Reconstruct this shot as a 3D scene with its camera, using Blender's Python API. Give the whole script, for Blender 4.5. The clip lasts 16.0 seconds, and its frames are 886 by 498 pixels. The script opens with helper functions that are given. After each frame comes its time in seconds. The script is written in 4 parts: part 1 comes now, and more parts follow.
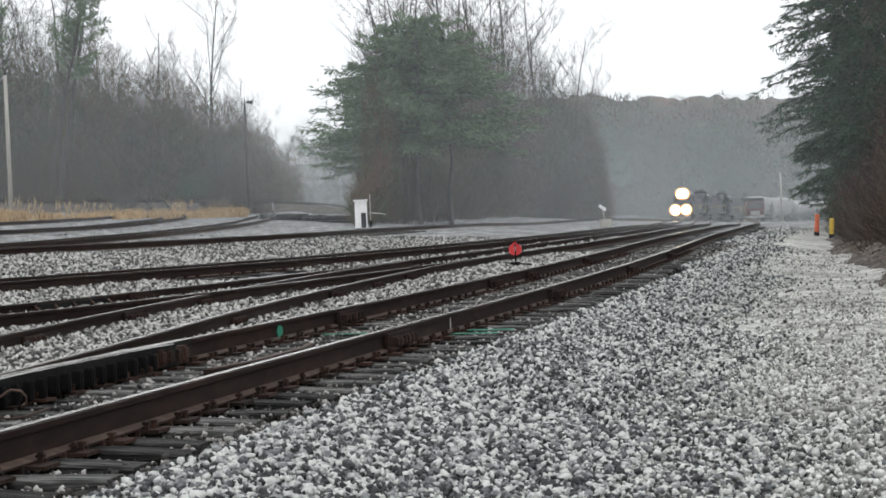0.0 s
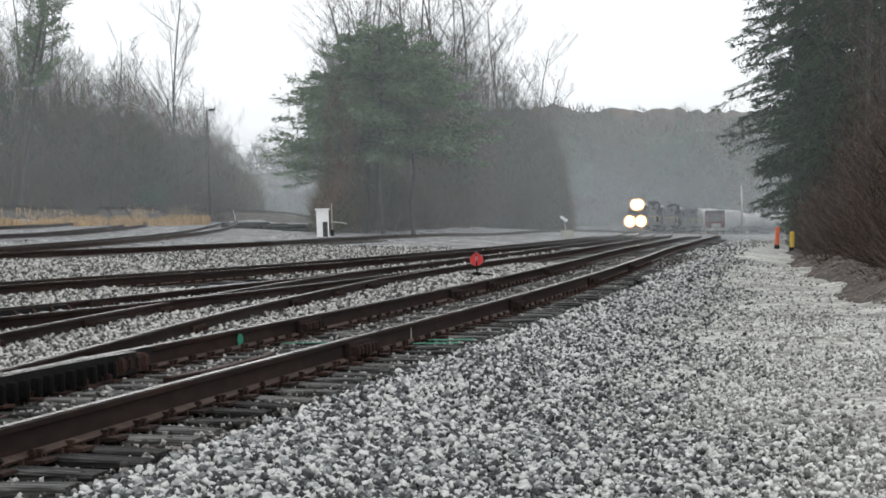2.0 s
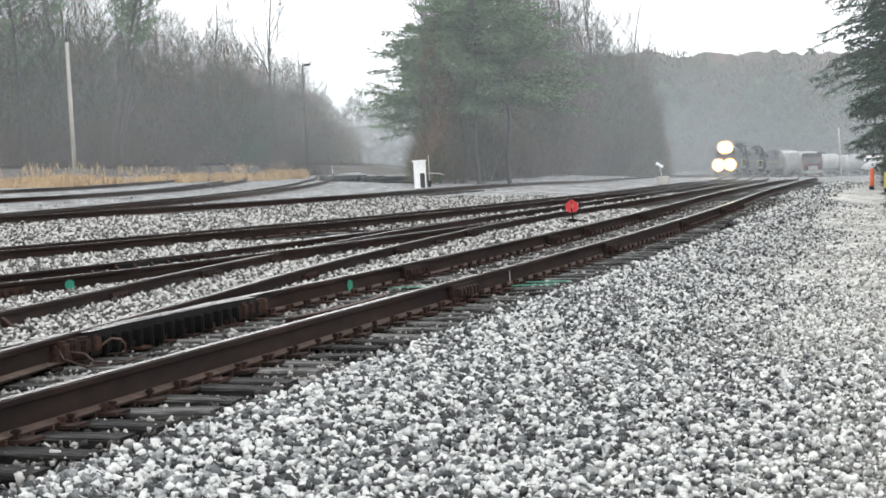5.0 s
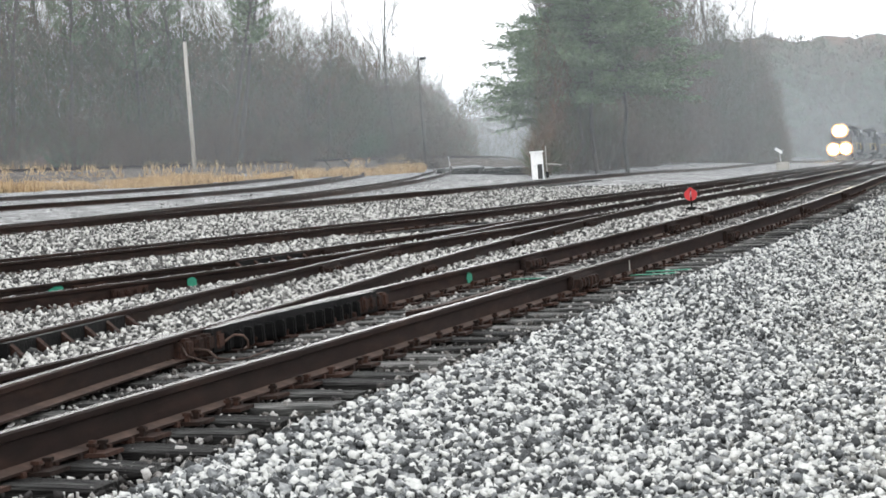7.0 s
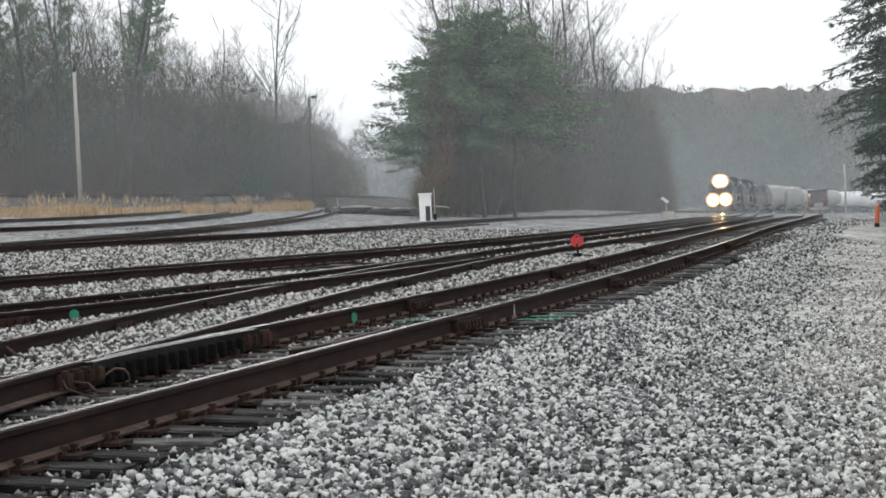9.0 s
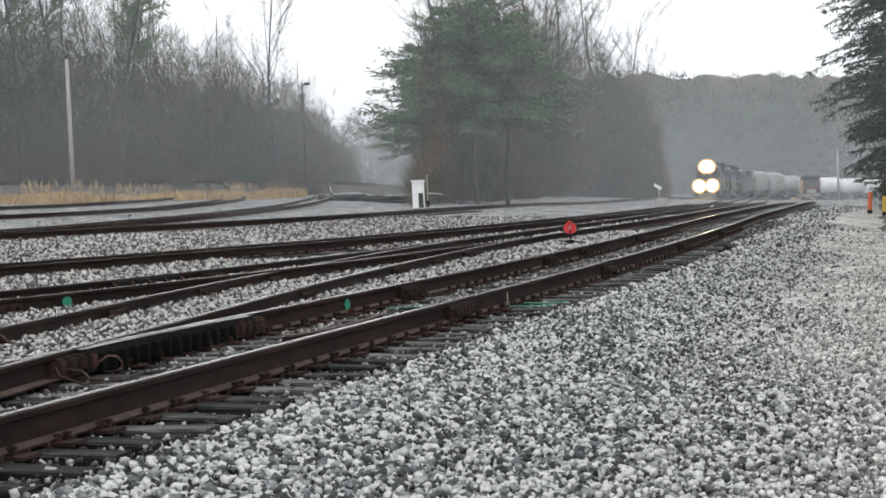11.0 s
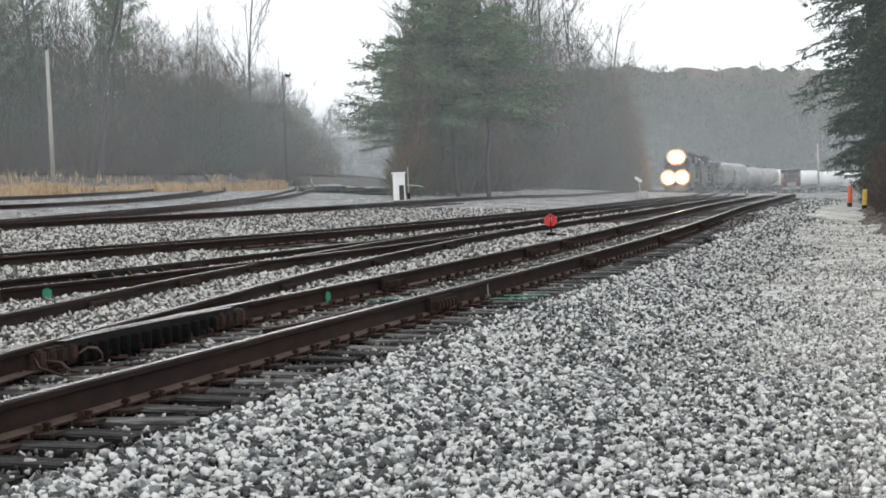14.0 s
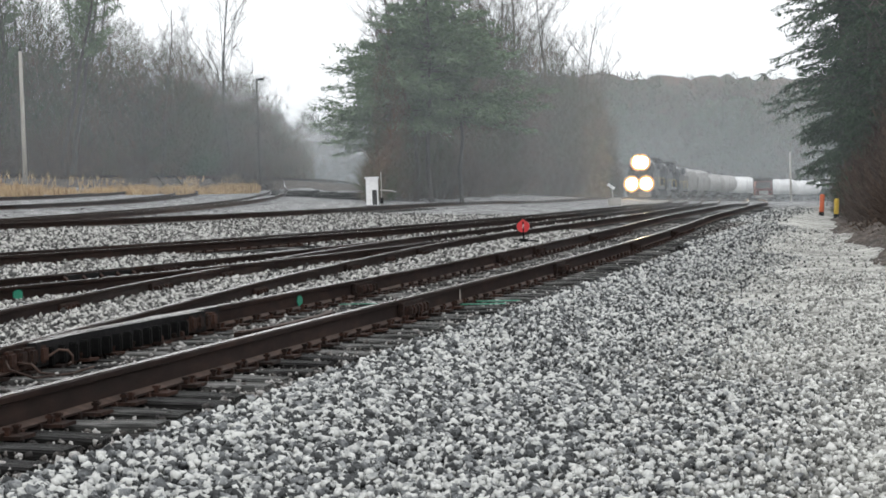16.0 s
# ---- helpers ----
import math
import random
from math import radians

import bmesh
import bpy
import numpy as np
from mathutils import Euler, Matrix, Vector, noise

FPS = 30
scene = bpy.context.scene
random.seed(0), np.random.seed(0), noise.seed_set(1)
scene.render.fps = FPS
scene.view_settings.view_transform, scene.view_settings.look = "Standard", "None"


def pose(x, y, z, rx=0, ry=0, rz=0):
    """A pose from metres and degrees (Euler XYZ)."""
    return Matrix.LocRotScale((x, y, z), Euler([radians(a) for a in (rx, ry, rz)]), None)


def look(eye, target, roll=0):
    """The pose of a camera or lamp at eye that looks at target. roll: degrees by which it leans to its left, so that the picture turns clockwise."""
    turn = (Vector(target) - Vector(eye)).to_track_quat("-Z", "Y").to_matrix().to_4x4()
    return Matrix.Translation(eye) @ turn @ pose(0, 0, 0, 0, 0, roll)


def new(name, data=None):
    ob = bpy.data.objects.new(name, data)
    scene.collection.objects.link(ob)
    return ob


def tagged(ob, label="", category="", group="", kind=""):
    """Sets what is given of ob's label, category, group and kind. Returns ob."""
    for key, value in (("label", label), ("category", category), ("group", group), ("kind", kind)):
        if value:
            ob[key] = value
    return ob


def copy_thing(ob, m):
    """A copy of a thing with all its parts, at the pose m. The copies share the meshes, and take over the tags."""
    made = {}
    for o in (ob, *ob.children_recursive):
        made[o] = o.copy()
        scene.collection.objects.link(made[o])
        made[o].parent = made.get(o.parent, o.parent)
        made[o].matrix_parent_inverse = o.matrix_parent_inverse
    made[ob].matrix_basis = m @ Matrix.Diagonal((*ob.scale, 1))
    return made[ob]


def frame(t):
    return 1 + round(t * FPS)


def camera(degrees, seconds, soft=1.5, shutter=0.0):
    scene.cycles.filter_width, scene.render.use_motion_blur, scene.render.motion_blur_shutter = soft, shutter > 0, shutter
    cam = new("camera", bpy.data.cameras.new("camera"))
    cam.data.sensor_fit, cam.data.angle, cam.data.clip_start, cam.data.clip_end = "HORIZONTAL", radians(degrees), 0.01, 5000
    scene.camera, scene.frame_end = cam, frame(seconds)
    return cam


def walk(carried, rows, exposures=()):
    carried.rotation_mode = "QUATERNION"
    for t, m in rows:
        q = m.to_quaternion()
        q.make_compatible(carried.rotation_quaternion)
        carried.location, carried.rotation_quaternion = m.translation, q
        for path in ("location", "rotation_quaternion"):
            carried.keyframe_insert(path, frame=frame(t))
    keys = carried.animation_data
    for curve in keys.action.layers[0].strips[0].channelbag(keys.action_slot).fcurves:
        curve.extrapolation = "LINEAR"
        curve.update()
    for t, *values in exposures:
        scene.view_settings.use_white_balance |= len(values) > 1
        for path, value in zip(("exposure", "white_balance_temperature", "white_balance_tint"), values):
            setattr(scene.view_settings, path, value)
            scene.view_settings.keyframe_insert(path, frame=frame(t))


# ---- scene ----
cam = camera(24.57, 16.0, soft=1.7)
EYE = 1.10
# seconds, pitch, roll, yaw of the hand-held camera, which stands beside the lane
ROWS = [(0.0, -0.95, 2.27, 12.15), (0.5, -1.76, 1.79, 11.67), (1.0, -1.5, 1.76, 11.3), (1.5, -1.49, 1.91, 11.42), (2.0, -0.71, 1.75, 11.07), (2.5, -0.85, 1.74, 9.5), (3.0, -1.2, 2.32, 11.69), (3.2, -1.17, 2.44, 12.89), (5.3, -2.23, 3.3, 14.22), (5.5, -2.31, 3.54, 15.44), (6.0, -2.34, 3.78, 15.85), (6.5, -2.21, 4.21, 16.66), (7.0, -2.03, 4.25, 17.09), (7.5, -1.74, 3.2, 16.24), (8.0, -1.48, 3.01, 16.15), (8.5, -1.49, 2.95, 15.78), (9.0, -1.07, 2.5, 13.93), (9.2, -0.94, 2.46, 13.57), (11.3, -1.48, 2.52, 13.78), (11.5, -1.38, 2.35, 13.79), (12.0, -1.58, 2.28, 13.67), (12.5, -1.76, 2.29, 13.34), (13.0, -1.5, 2.44, 13.34), (13.5, -1.35, 2.43, 13.27), (14.0, -1.69, 2.41, 13.19), (14.5, -1.73, 2.2, 13.13), (15.0, -1.66, 2.26, 12.94), (15.5, -1.55, 2.12, 13.18), (16.0, -1.57, 1.88, 12.43)]


def eye_at(t):
    """The holder steps back once, between 2.0 and 2.5 s."""
    return (-0.243, 1.168, EYE) if t <= 2.0 else (0.0, 0.0, EYE)


walk(cam, [(t, pose(*eye_at(t), 90 + p, r, w)) for t, p, r, w in ROWS],
     [(0, -0.1), (0.6, 0.0), (1.0, 0.1), (1.5, -0.1), (2.0, -0.15), (2.5, -0.42), (2.8, -0.46), (3.2, -0.42), (5.3, 0.53), (8.5, 0.5), (9.0, -0.1), (11.3, 0.0), (12.5, 0.1), (14.0, 0.07), (16.0, 0.02)])

# ---- world and light ----
world = bpy.data.worlds.new("overcast_sky")
scene.world = world
world.use_nodes = True
wn, wl = world.node_tree.nodes, world.node_tree.links
sky = wn.new("ShaderNodeTexSky")
sky.sky_type, sky.sun_disc, sky.sun_elevation, sky.sun_rotation = "NISHITA", False, radians(42), radians(200)
sky.air_density, sky.dust_density = 1.0, 4.0
grey = wn.new("ShaderNodeHueSaturation")
grey.inputs["Saturation"].default_value = 0.12
wl.new(sky.outputs[0], grey.inputs["Color"])
cloud = wn.new("ShaderNodeMix")
cloud.data_type = "RGBA"
cloud.inputs["Factor"].default_value = 0.85
cloud.inputs["B"].default_value = (10.4, 10.7, 11.0, 1)
wl.new(grey.outputs[0], cloud.inputs["A"])
wl.new(cloud.outputs["Result"], wn["Background"].inputs[0])
wn["Background"].inputs[1].default_value = 0.15
sun = new("sun", bpy.data.lights.new("sun", "SUN"))
sun.data.energy, sun.data.angle, sun.data.color = 0.5, radians(40), (1.0, 0.98, 0.95)
sun.matrix_world = look((0, 0, 50), (-8, 18, 30))


# ---- materials ----
def material(name, colours, rough=0.8, metal=0.0, scale=8.0, bump=0.3, random_by="", spread=0.0, detail=8.0, stretch=(1, 1, 1), sharp=0.4, bump_distance=0.02, gloss=0.5):
    """A noise-mottled surface between the colours given, at two scales, with fine relief."""
    m = bpy.data.materials.new(name)
    m.use_nodes = True
    n, l = m.node_tree.nodes, m.node_tree.links
    b = n["Principled BSDF"]
    b.inputs["Roughness"].default_value, b.inputs["Metallic"].default_value = rough, metal
    b.inputs["Specular IOR Level"].default_value = gloss
    co = n.new("ShaderNodeTexCoord")
    mp = n.new("ShaderNodeMapping")
    mp.inputs["Scale"].default_value = stretch
    l.new(co.outputs["Object"], mp.inputs[0])
    big, fine = n.new("ShaderNodeTexNoise"), n.new("ShaderNodeTexNoise")
    big.inputs["Scale"].default_value, fine.inputs["Scale"].default_value = scale * 0.12, scale
    big.inputs["Detail"].default_value = 3
    fine.inputs["Detail"].default_value = detail
    l.new(mp.outputs[0], big.inputs["Vector"])
    l.new(mp.outputs[0], fine.inputs["Vector"])
    mixed = n.new("ShaderNodeMath")
    mixed.operation = "MULTIPLY_ADD"
    mixed.inputs[1].default_value = 0.55
    l.new(fine.outputs[0], mixed.inputs[0])
    half = n.new("ShaderNodeMath")
    half.operation = "MULTIPLY"
    half.inputs[1].default_value = 0.45
    l.new(big.outputs[0], half.inputs[0])
    l.new(half.outputs[0], mixed.inputs[2])
    value = mixed
    if random_by:
        rnd = n.new("ShaderNodeObjectInfo" if random_by == "object" else "ShaderNodeNewGeometry")
        out = rnd.outputs["Random"] if random_by == "object" else rnd.outputs["Random Per Island"]
        add = n.new("ShaderNodeMath")
        add.operation = "MULTIPLY_ADD"
        add.inputs[1].default_value = spread
        l.new(out, add.inputs[0])
        off = n.new("ShaderNodeMath")
        off.operation = "SUBTRACT"
        off.inputs[1].default_value = spread / 2
        l.new(mixed.outputs[0], off.inputs[0])
        l.new(off.outputs[0], add.inputs[2])
        value = add
    ramp = n.new("ShaderNodeValToRGB")
    steps = len(colours)
    while len(ramp.color_ramp.elements) < steps:
        ramp.color_ramp.elements.new(0.5)
    for i, c in enumerate(colours):
        ramp.color_ramp.elements[i].position = 0.5 - sharp / 2 + sharp * i / max(1, steps - 1)
        ramp.color_ramp.elements[i].color = (*c, 1)
    l.new(value.outputs[0], ramp.inputs[0])
    l.new(ramp.outputs[0], b.inputs["Base Color"])
    if bump:
        bp = n.new("ShaderNodeBump")
        bp.inputs["Strength"].default_value, bp.inputs["Distance"].default_value = bump, bump_distance
        l.new(fine.outputs[0], bp.inputs["Height"])
        l.new(bp.outputs[0], b.inputs["Normal"])
    return m


def grey3(a, b, c, warm=1.0):
    return [(v * warm, v, v / warm) for v in (a, b, c)]


def lamp_material(name, colour, strength):
    m = bpy.data.materials.new(name)
    m.use_nodes = True
    b = m.node_tree.nodes["Principled BSDF"]
    b.inputs["Base Color"].default_value = (*colour, 1)
    b.inputs["Emission Color"].default_value = (*colour, 1)
    b.inputs["Emission Strength"].default_value = strength
    return m


def mist_material(name, cover):
    """Thin fog: mostly clear, the rest white scattering, uneven and thinner towards its top."""
    m = bpy.data.materials.new(name)
    m.use_nodes = True
    n, l = m.node_tree.nodes, m.node_tree.links
    n.remove(n["Principled BSDF"])
    clear, white, back, both, mix = (n.new("ShaderNode" + k) for k in ("BsdfTransparent", "BsdfDiffuse", "BsdfTranslucent", "MixShader", "MixShader"))
    white.inputs[0].default_value = back.inputs[0].default_value = (0.6, 0.65, 0.68, 1)
    l.new(white.outputs[0], both.inputs[1])
    l.new(back.outputs[0], both.inputs[2])
    co, nz, sep, top, mul = n.new("ShaderNodeTexCoord"), n.new("ShaderNodeTexNoise"), n.new("ShaderNodeSeparateXYZ"), n.new("ShaderNodeMapRange"), n.new("ShaderNodeMath")
    nz.inputs["Scale"].default_value, nz.inputs["Detail"].default_value = 0.03, 2
    l.new(co.outputs["Object"], nz.inputs["Vector"])
    l.new(co.outputs["Object"], sep.inputs[0])
    top.inputs["From Min"].default_value, top.inputs["From Max"].default_value = 6, 34
    top.inputs["To Min"].default_value, top.inputs["To Max"].default_value = cover, 0.0
    l.new(sep.outputs["Z"], top.inputs["Value"])
    mul.operation = "MULTIPLY"
    lift = n.new("ShaderNodeMath")
    lift.operation = "ADD"
    lift.inputs[1].default_value = 0.5
    l.new(nz.outputs[0], lift.inputs[0])
    l.new(lift.outputs[0], mul.inputs[0])
    l.new(top.outputs[0], mul.inputs[1])
    l.new(mul.outputs[0], mix.inputs[0])
    l.new(clear.outputs[0], mix.inputs[1])
    l.new(both.outputs[0], mix.inputs[2])
    l.new(mix.outputs[0], n["Material Output"].inputs[0])
    return m


STONE = material("ballast_stone", [(0.02, 0.022, 0.023), (0.115, 0.122, 0.126), (0.28, 0.288, 0.284), (0.5, 0.505, 0.485)], 0.7, 0, 30, 0.6, "island", 0.78)
DULL_STONE = material("weathered_ballast_stone", [(0.02, 0.0195, 0.0185), (0.12, 0.118, 0.111), (0.27, 0.266, 0.252), (0.48, 0.475, 0.45)], 0.75, 0, 30, 0.6, "island", 0.78)
CRUMBS = material("dirty_brown_stone", [(0.012, 0.01, 0.009), (0.05, 0.043, 0.038), (0.13, 0.12, 0.112), (0.36, 0.35, 0.335)], 0.8, 0, 30, 0.6, "island", 0.75)
# bed colour darkened to stand for the shade in the gaps between stones
BED = material("ballast_bed_painted_shade", [(0.014, 0.0135, 0.0125), (0.065, 0.063, 0.06), (0.19, 0.187, 0.178)], 0.9, 0, 14, 1.0, bump_distance=0.06, sharp=0.25)
DIRT = material("brown_dirt_bank", [(0.016, 0.011, 0.008), (0.05, 0.038, 0.03), (0.15, 0.125, 0.105)], 0.95, 0, 12, 1.0, bump_distance=0.06, sharp=0.25)
GROUND = material("dark_ballast_bed", grey3(0.03, 0.14, 0.4, 1.0), 0.85, 0, 11, 1.0, bump_distance=0.06, sharp=0.2)
LANE = material("packed_pale_gravel", [(0.115, 0.112, 0.101), (0.3, 0.296, 0.272), (0.52, 0.514, 0.48)], 0.85, 0, 7, 1.0, bump_distance=0.05, sharp=0.22)
SOIL = material("dark_leaf_litter", [(0.02, 0.015, 0.011), (0.05, 0.037, 0.027), (0.1, 0.075, 0.055)], 0.9, 0, 9, 1.0, bump_distance=0.06, sharp=0.25)
PALE = material("pale_gravel_stone", [(0.12, 0.12, 0.112), (0.33, 0.33, 0.312), (0.58, 0.58, 0.555)], 0.8, 0, 30, 0.3, "island", 0.6)
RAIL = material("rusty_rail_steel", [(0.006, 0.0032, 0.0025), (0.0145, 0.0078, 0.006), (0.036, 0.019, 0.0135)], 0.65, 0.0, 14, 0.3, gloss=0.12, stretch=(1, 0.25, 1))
# rust whose colour is lightened for the light on upward flange faces
FLANGE = material("painted_lit_rust", [(0.02, 0.011, 0.008), (0.045, 0.026, 0.019), (0.1, 0.062, 0.047)], 0.75, 0.0, 12, 0.3, gloss=0.3)
HEAD = material("worn_rail_head", [(0.22, 0.19, 0.175), (0.3, 0.265, 0.245), (0.38, 0.345, 0.325)], 0.22, 1.0, 30, 0)
IRON = material("rusty_iron", [(0.009, 0.006, 0.005), (0.022, 0.012, 0.009), (0.05, 0.025, 0.018)], 0.75, 0.0, 40, 0.4, "island", 0.3, gloss=0.15)
DARKIRON = material("black_cast_iron", grey3(0.003, 0.006, 0.013), 0.6, 0.0, 30, 0.3, gloss=0.1)
TIE = material("weathered_timber", [(0.003, 0.0027, 0.0025), (0.011, 0.0102, 0.0096), (0.048, 0.049, 0.046), (0.16, 0.155, 0.15)], 0.7, 0, 55, 1.0, "object", 0.25, stretch=(0.1, 1, 1), bump_distance=0.03, gloss=0.15, sharp=0.34, detail=12)
BARK = material("grey_bark", [(0.03, 0.027, 0.025), (0.06, 0.055, 0.05), (0.11, 0.102, 0.095)], 0.9, 0, 6, 0.5)
TWIG = material("bare_twigs", [(0.06, 0.05, 0.046), (0.11, 0.094, 0.085), (0.17, 0.145, 0.13)], 0.9, 0, 3, 0, "object", 0.5)
NEEDLE = material("conifer_needles", [(0.012, 0.03, 0.016), (0.025, 0.058, 0.028), (0.05, 0.09, 0.042)], 0.75, 0, 2, 0, "island", 0.4)
PINE = material("pine_needles", [(0.06, 0.095, 0.05), (0.09, 0.14, 0.07), (0.13, 0.18, 0.1)], 0.75, 0, 2, 0, "island", 0.4)
THICKET = material("tangled_undergrowth", [(0.02, 0.05, 0.013), (0.042, 0.05, 0.02), (0.072, 0.056, 0.043), (0.105, 0.056, 0.036)], 0.9, 0, 0.4, 0, "island", 0.16, sharp=0.22, detail=2)
BRUSH = material("dry_brush", [(0.022, 0.015, 0.011), (0.045, 0.029, 0.021), (0.08, 0.05, 0.034)], 0.9, 0, 2, 0, "island", 0.5)
GRASS = material("dry_straw_grass", [(0.2, 0.125, 0.06), (0.38, 0.255, 0.125), (0.52, 0.38, 0.21)], 0.9, 0, 1.5, 0, "island", 0.4)
WHITE = material("white_paint", grey3(0.62, 0.74, 0.82), 0.5, 0, 8, 0.1)
RED = material("red_sign_paint", [(0.33, 0.012, 0.015), (0.45, 0.018, 0.022), (0.52, 0.035, 0.035)], 0.4, 0, 20, 0.1)
MAROON = material("dull_maroon_paint", [(0.06, 0.012, 0.014), (0.11, 0.022, 0.025), (0.16, 0.04, 0.04)], 0.5, 0, 6, 0.1)
ORANGE = material("orange_plastic", [(0.36, 0.06, 0.02), (0.5, 0.1, 0.03), (0.56, 0.14, 0.05)], 0.5, 0, 20, 0.1)
YELLOW = material("yellow_plastic", [(0.42, 0.26, 0.02), (0.55, 0.38, 0.04), (0.6, 0.42, 0.08)], 0.5, 0, 20, 0.1)
GREEN = material("green_survey_paint", [(0.005, 0.09, 0.055), (0.01, 0.19, 0.115), (0.03, 0.27, 0.17)], 0.7, 0, 60, 0.1)
POLE = material("weathered_pole_wood", [(0.2, 0.18, 0.16), (0.32, 0.3, 0.27), (0.42, 0.4, 0.36)], 0.85, 0, 10, 0.4, stretch=(1, 1, 0.1))
BLACK = material("black_paint", grey3(0.008, 0.015, 0.03), 0.4, 0, 4, 0.1)
SILVER = material("grey_hopper_paint", grey3(0.18, 0.28, 0.4, 1.03), 0.5, 0, 3, 0.1)
TANKWHITE = material("white_tank_paint", grey3(0.6, 0.74, 0.82), 0.35, 0, 2, 0.1)
LOCOBLUE = material("dark_locomotive_paint", [(0.012, 0.014, 0.02), (0.02, 0.022, 0.03), (0.035, 0.036, 0.045)], 0.4, 0, 4, 0.1)
CAUTION = material("yellow_nose_paint", [(0.45, 0.28, 0.03), (0.6, 0.4, 0.05), (0.66, 0.46, 0.08)], 0.45, 0, 5, 0.1)
GLASS = material("dark_window_glass", grey3(0.01, 0.014, 0.02), 0.08, 0, 2, 0)
LAMP = lamp_material("lit_headlamp", (1.0, 0.66, 0.32), 450)
# glowing ring colours that imitate the warm glare around the headlamps
WARM = lamp_material("warm_painted_glare", (1.0, 0.62, 0.26), 1.5)
AMBER = lamp_material("amber_painted_glare", (1.0, 0.47, 0.17), 0.55)


# ---- mesh helpers ----
class Shape:
    """Collects vertices and faces for one mesh."""

    def __init__(self):
        self.v, self.f, self.m = [], [], []

    def add(self, verts, faces, mat=0):
        k = len(self.v)
        self.v += [tuple(p) for p in verts]
        self.f += [tuple(i + k for i in q) for q in faces]
        self.m += [mat] * len(faces)
        return self

    def box(self, lo, hi, mat=0, m=None, bevel=0.0):
        (a, b, c), (d, e, f) = lo, hi
        vs = [Vector(p) for p in ((a, b, c), (d, b, c), (d, e, c), (a, e, c), (a, b, f), (d, b, f), (d, e, f), (a, e, f))]
        fs = [(0, 3, 2, 1), (4, 5, 6, 7), (0, 1, 5, 4), (1, 2, 6, 5), (2, 3, 7, 6), (3, 0, 4, 7)]
        if bevel:
            bm = bmesh.new()
            bv = [bm.verts.new(p) for p in vs]
            for q in fs:
                bm.faces.new([bv[i] for i in q])
            bmesh.ops.bevel(bm, geom=bm.edges[:], offset=bevel, segments=2, affect="EDGES")
            bm.verts.index_update()
            vs, fs = [v.co.copy() for v in bm.verts], [[v.index for v in q.verts] for q in bm.faces]
            bm.free()
        if m is not None:
            vs = [m @ p for p in vs]
        return self.add(vs, fs, mat)

    def tube(self, points, radii, sides=6, mat=0, caps=True):
        k, vs, fs = len(points), [], []
        for i, p in enumerate(points):
            p = Vector(p)
            d = (Vector(points[min(i + 1, k - 1)]) - Vector(points[max(i - 1, 0)])).normalized()
            a = d.orthogonal().normalized() if i == 0 else (a - d * a.dot(d)).normalized()
            b = d.cross(a)
            for j in range(sides):
                w = 2 * math.pi * j / sides
                vs.append(p + (a * math.cos(w) + b * math.sin(w)) * radii[i])
        for i in range(k - 1):
            for j in range(sides):
                fs.append((i * sides + j, i * sides + (j + 1) % sides, (i + 1) * sides + (j + 1) % sides, (i + 1) * sides + j))
        if caps:
            fs += [tuple(range(sides))[::-1], tuple(range((k - 1) * sides, k * sides))]
        return self.add(vs, fs, mat)

    def mesh(self, name, mats, smooth=False):
        me = bpy.data.meshes.new(name)
        me.from_pydata(self.v, [], self.f)
        for m in mats if isinstance(mats, (list, tuple)) else [mats]:
            me.materials.append(m)
        me.polygons.foreach_set("material_index", self.m)
        if smooth:
            me.polygons.foreach_set("use_smooth", [True] * len(self.f))
        me.update()
        return me


def part(name, shape, mats, parent=None, label="", smooth=False, m=None):
    ob = new(name, shape.mesh(name, mats, smooth) if isinstance(shape, Shape) else shape)
    if parent:
        ob.parent = parent
    if m is not None:
        ob.matrix_local = m
    if label:
        tagged(ob, label)
    return ob


def empty(name, m, label, category, group="", kind=""):
    ob = new(name)
    ob.matrix_world = m
    return tagged(ob, label, category, group, kind)


# ---- ground ----
def soft(x, w):
    return w * np.logaddexp(0, np.asarray(x, float) / w)


def lane_edge(y):
    """The side of the lane towards the brush."""
    return 2.0 - 0.06 * np.clip(y, 0, 62) - 0.02 * np.clip(np.asarray(y, float) - 62, 0, 33)


def land(x, y):
    """Height of the yard: level by the tracks, rising to one side, falling away in the distance."""
    x, y = np.asarray(x, float), np.minimum(np.asarray(y, float), 480)
    ease = 1 - 0.8 * np.clip((-x - 28) / 10, 0, 1) * np.clip((250 - y) / 70, 0, 1)
    z = 0.045 * np.minimum(soft(-x - 10, 1.5), 75) - ease * (0.0125 * soft(y - 140, 25) + 0.3 * np.exp(-(((y - 150) / 40) ** 2)))
    side = np.minimum(soft(x + 3.6, 0.5), 2.0) / 2
    edge = lane_edge(y)
    berm = 0.24 * np.exp(-(((x - edge - 0.75) / 0.45) ** 2)) * np.clip((y - 16) / 12, 0, 1) * np.clip((75 - y) / 20, 0, 1)
    bank = np.clip(x - edge - 1.1 * np.clip((75 - y) / 20, 0, 1), 0, 4) * np.clip((y - 10) / 15, 0, 1)
    up = np.clip((np.interp(y, [90, 120, 140, 165, 200, 240], [-76, -70, -66.5, -62, -58.5, -64]) + 8.5 - x) / 7, 0, 1)
    return z - side * (0.12 + 0.004 * np.clip(y - 8, 0, 90)) - 0.3 * bank + berm + 1.0 * up * up * (3 - 2 * up)


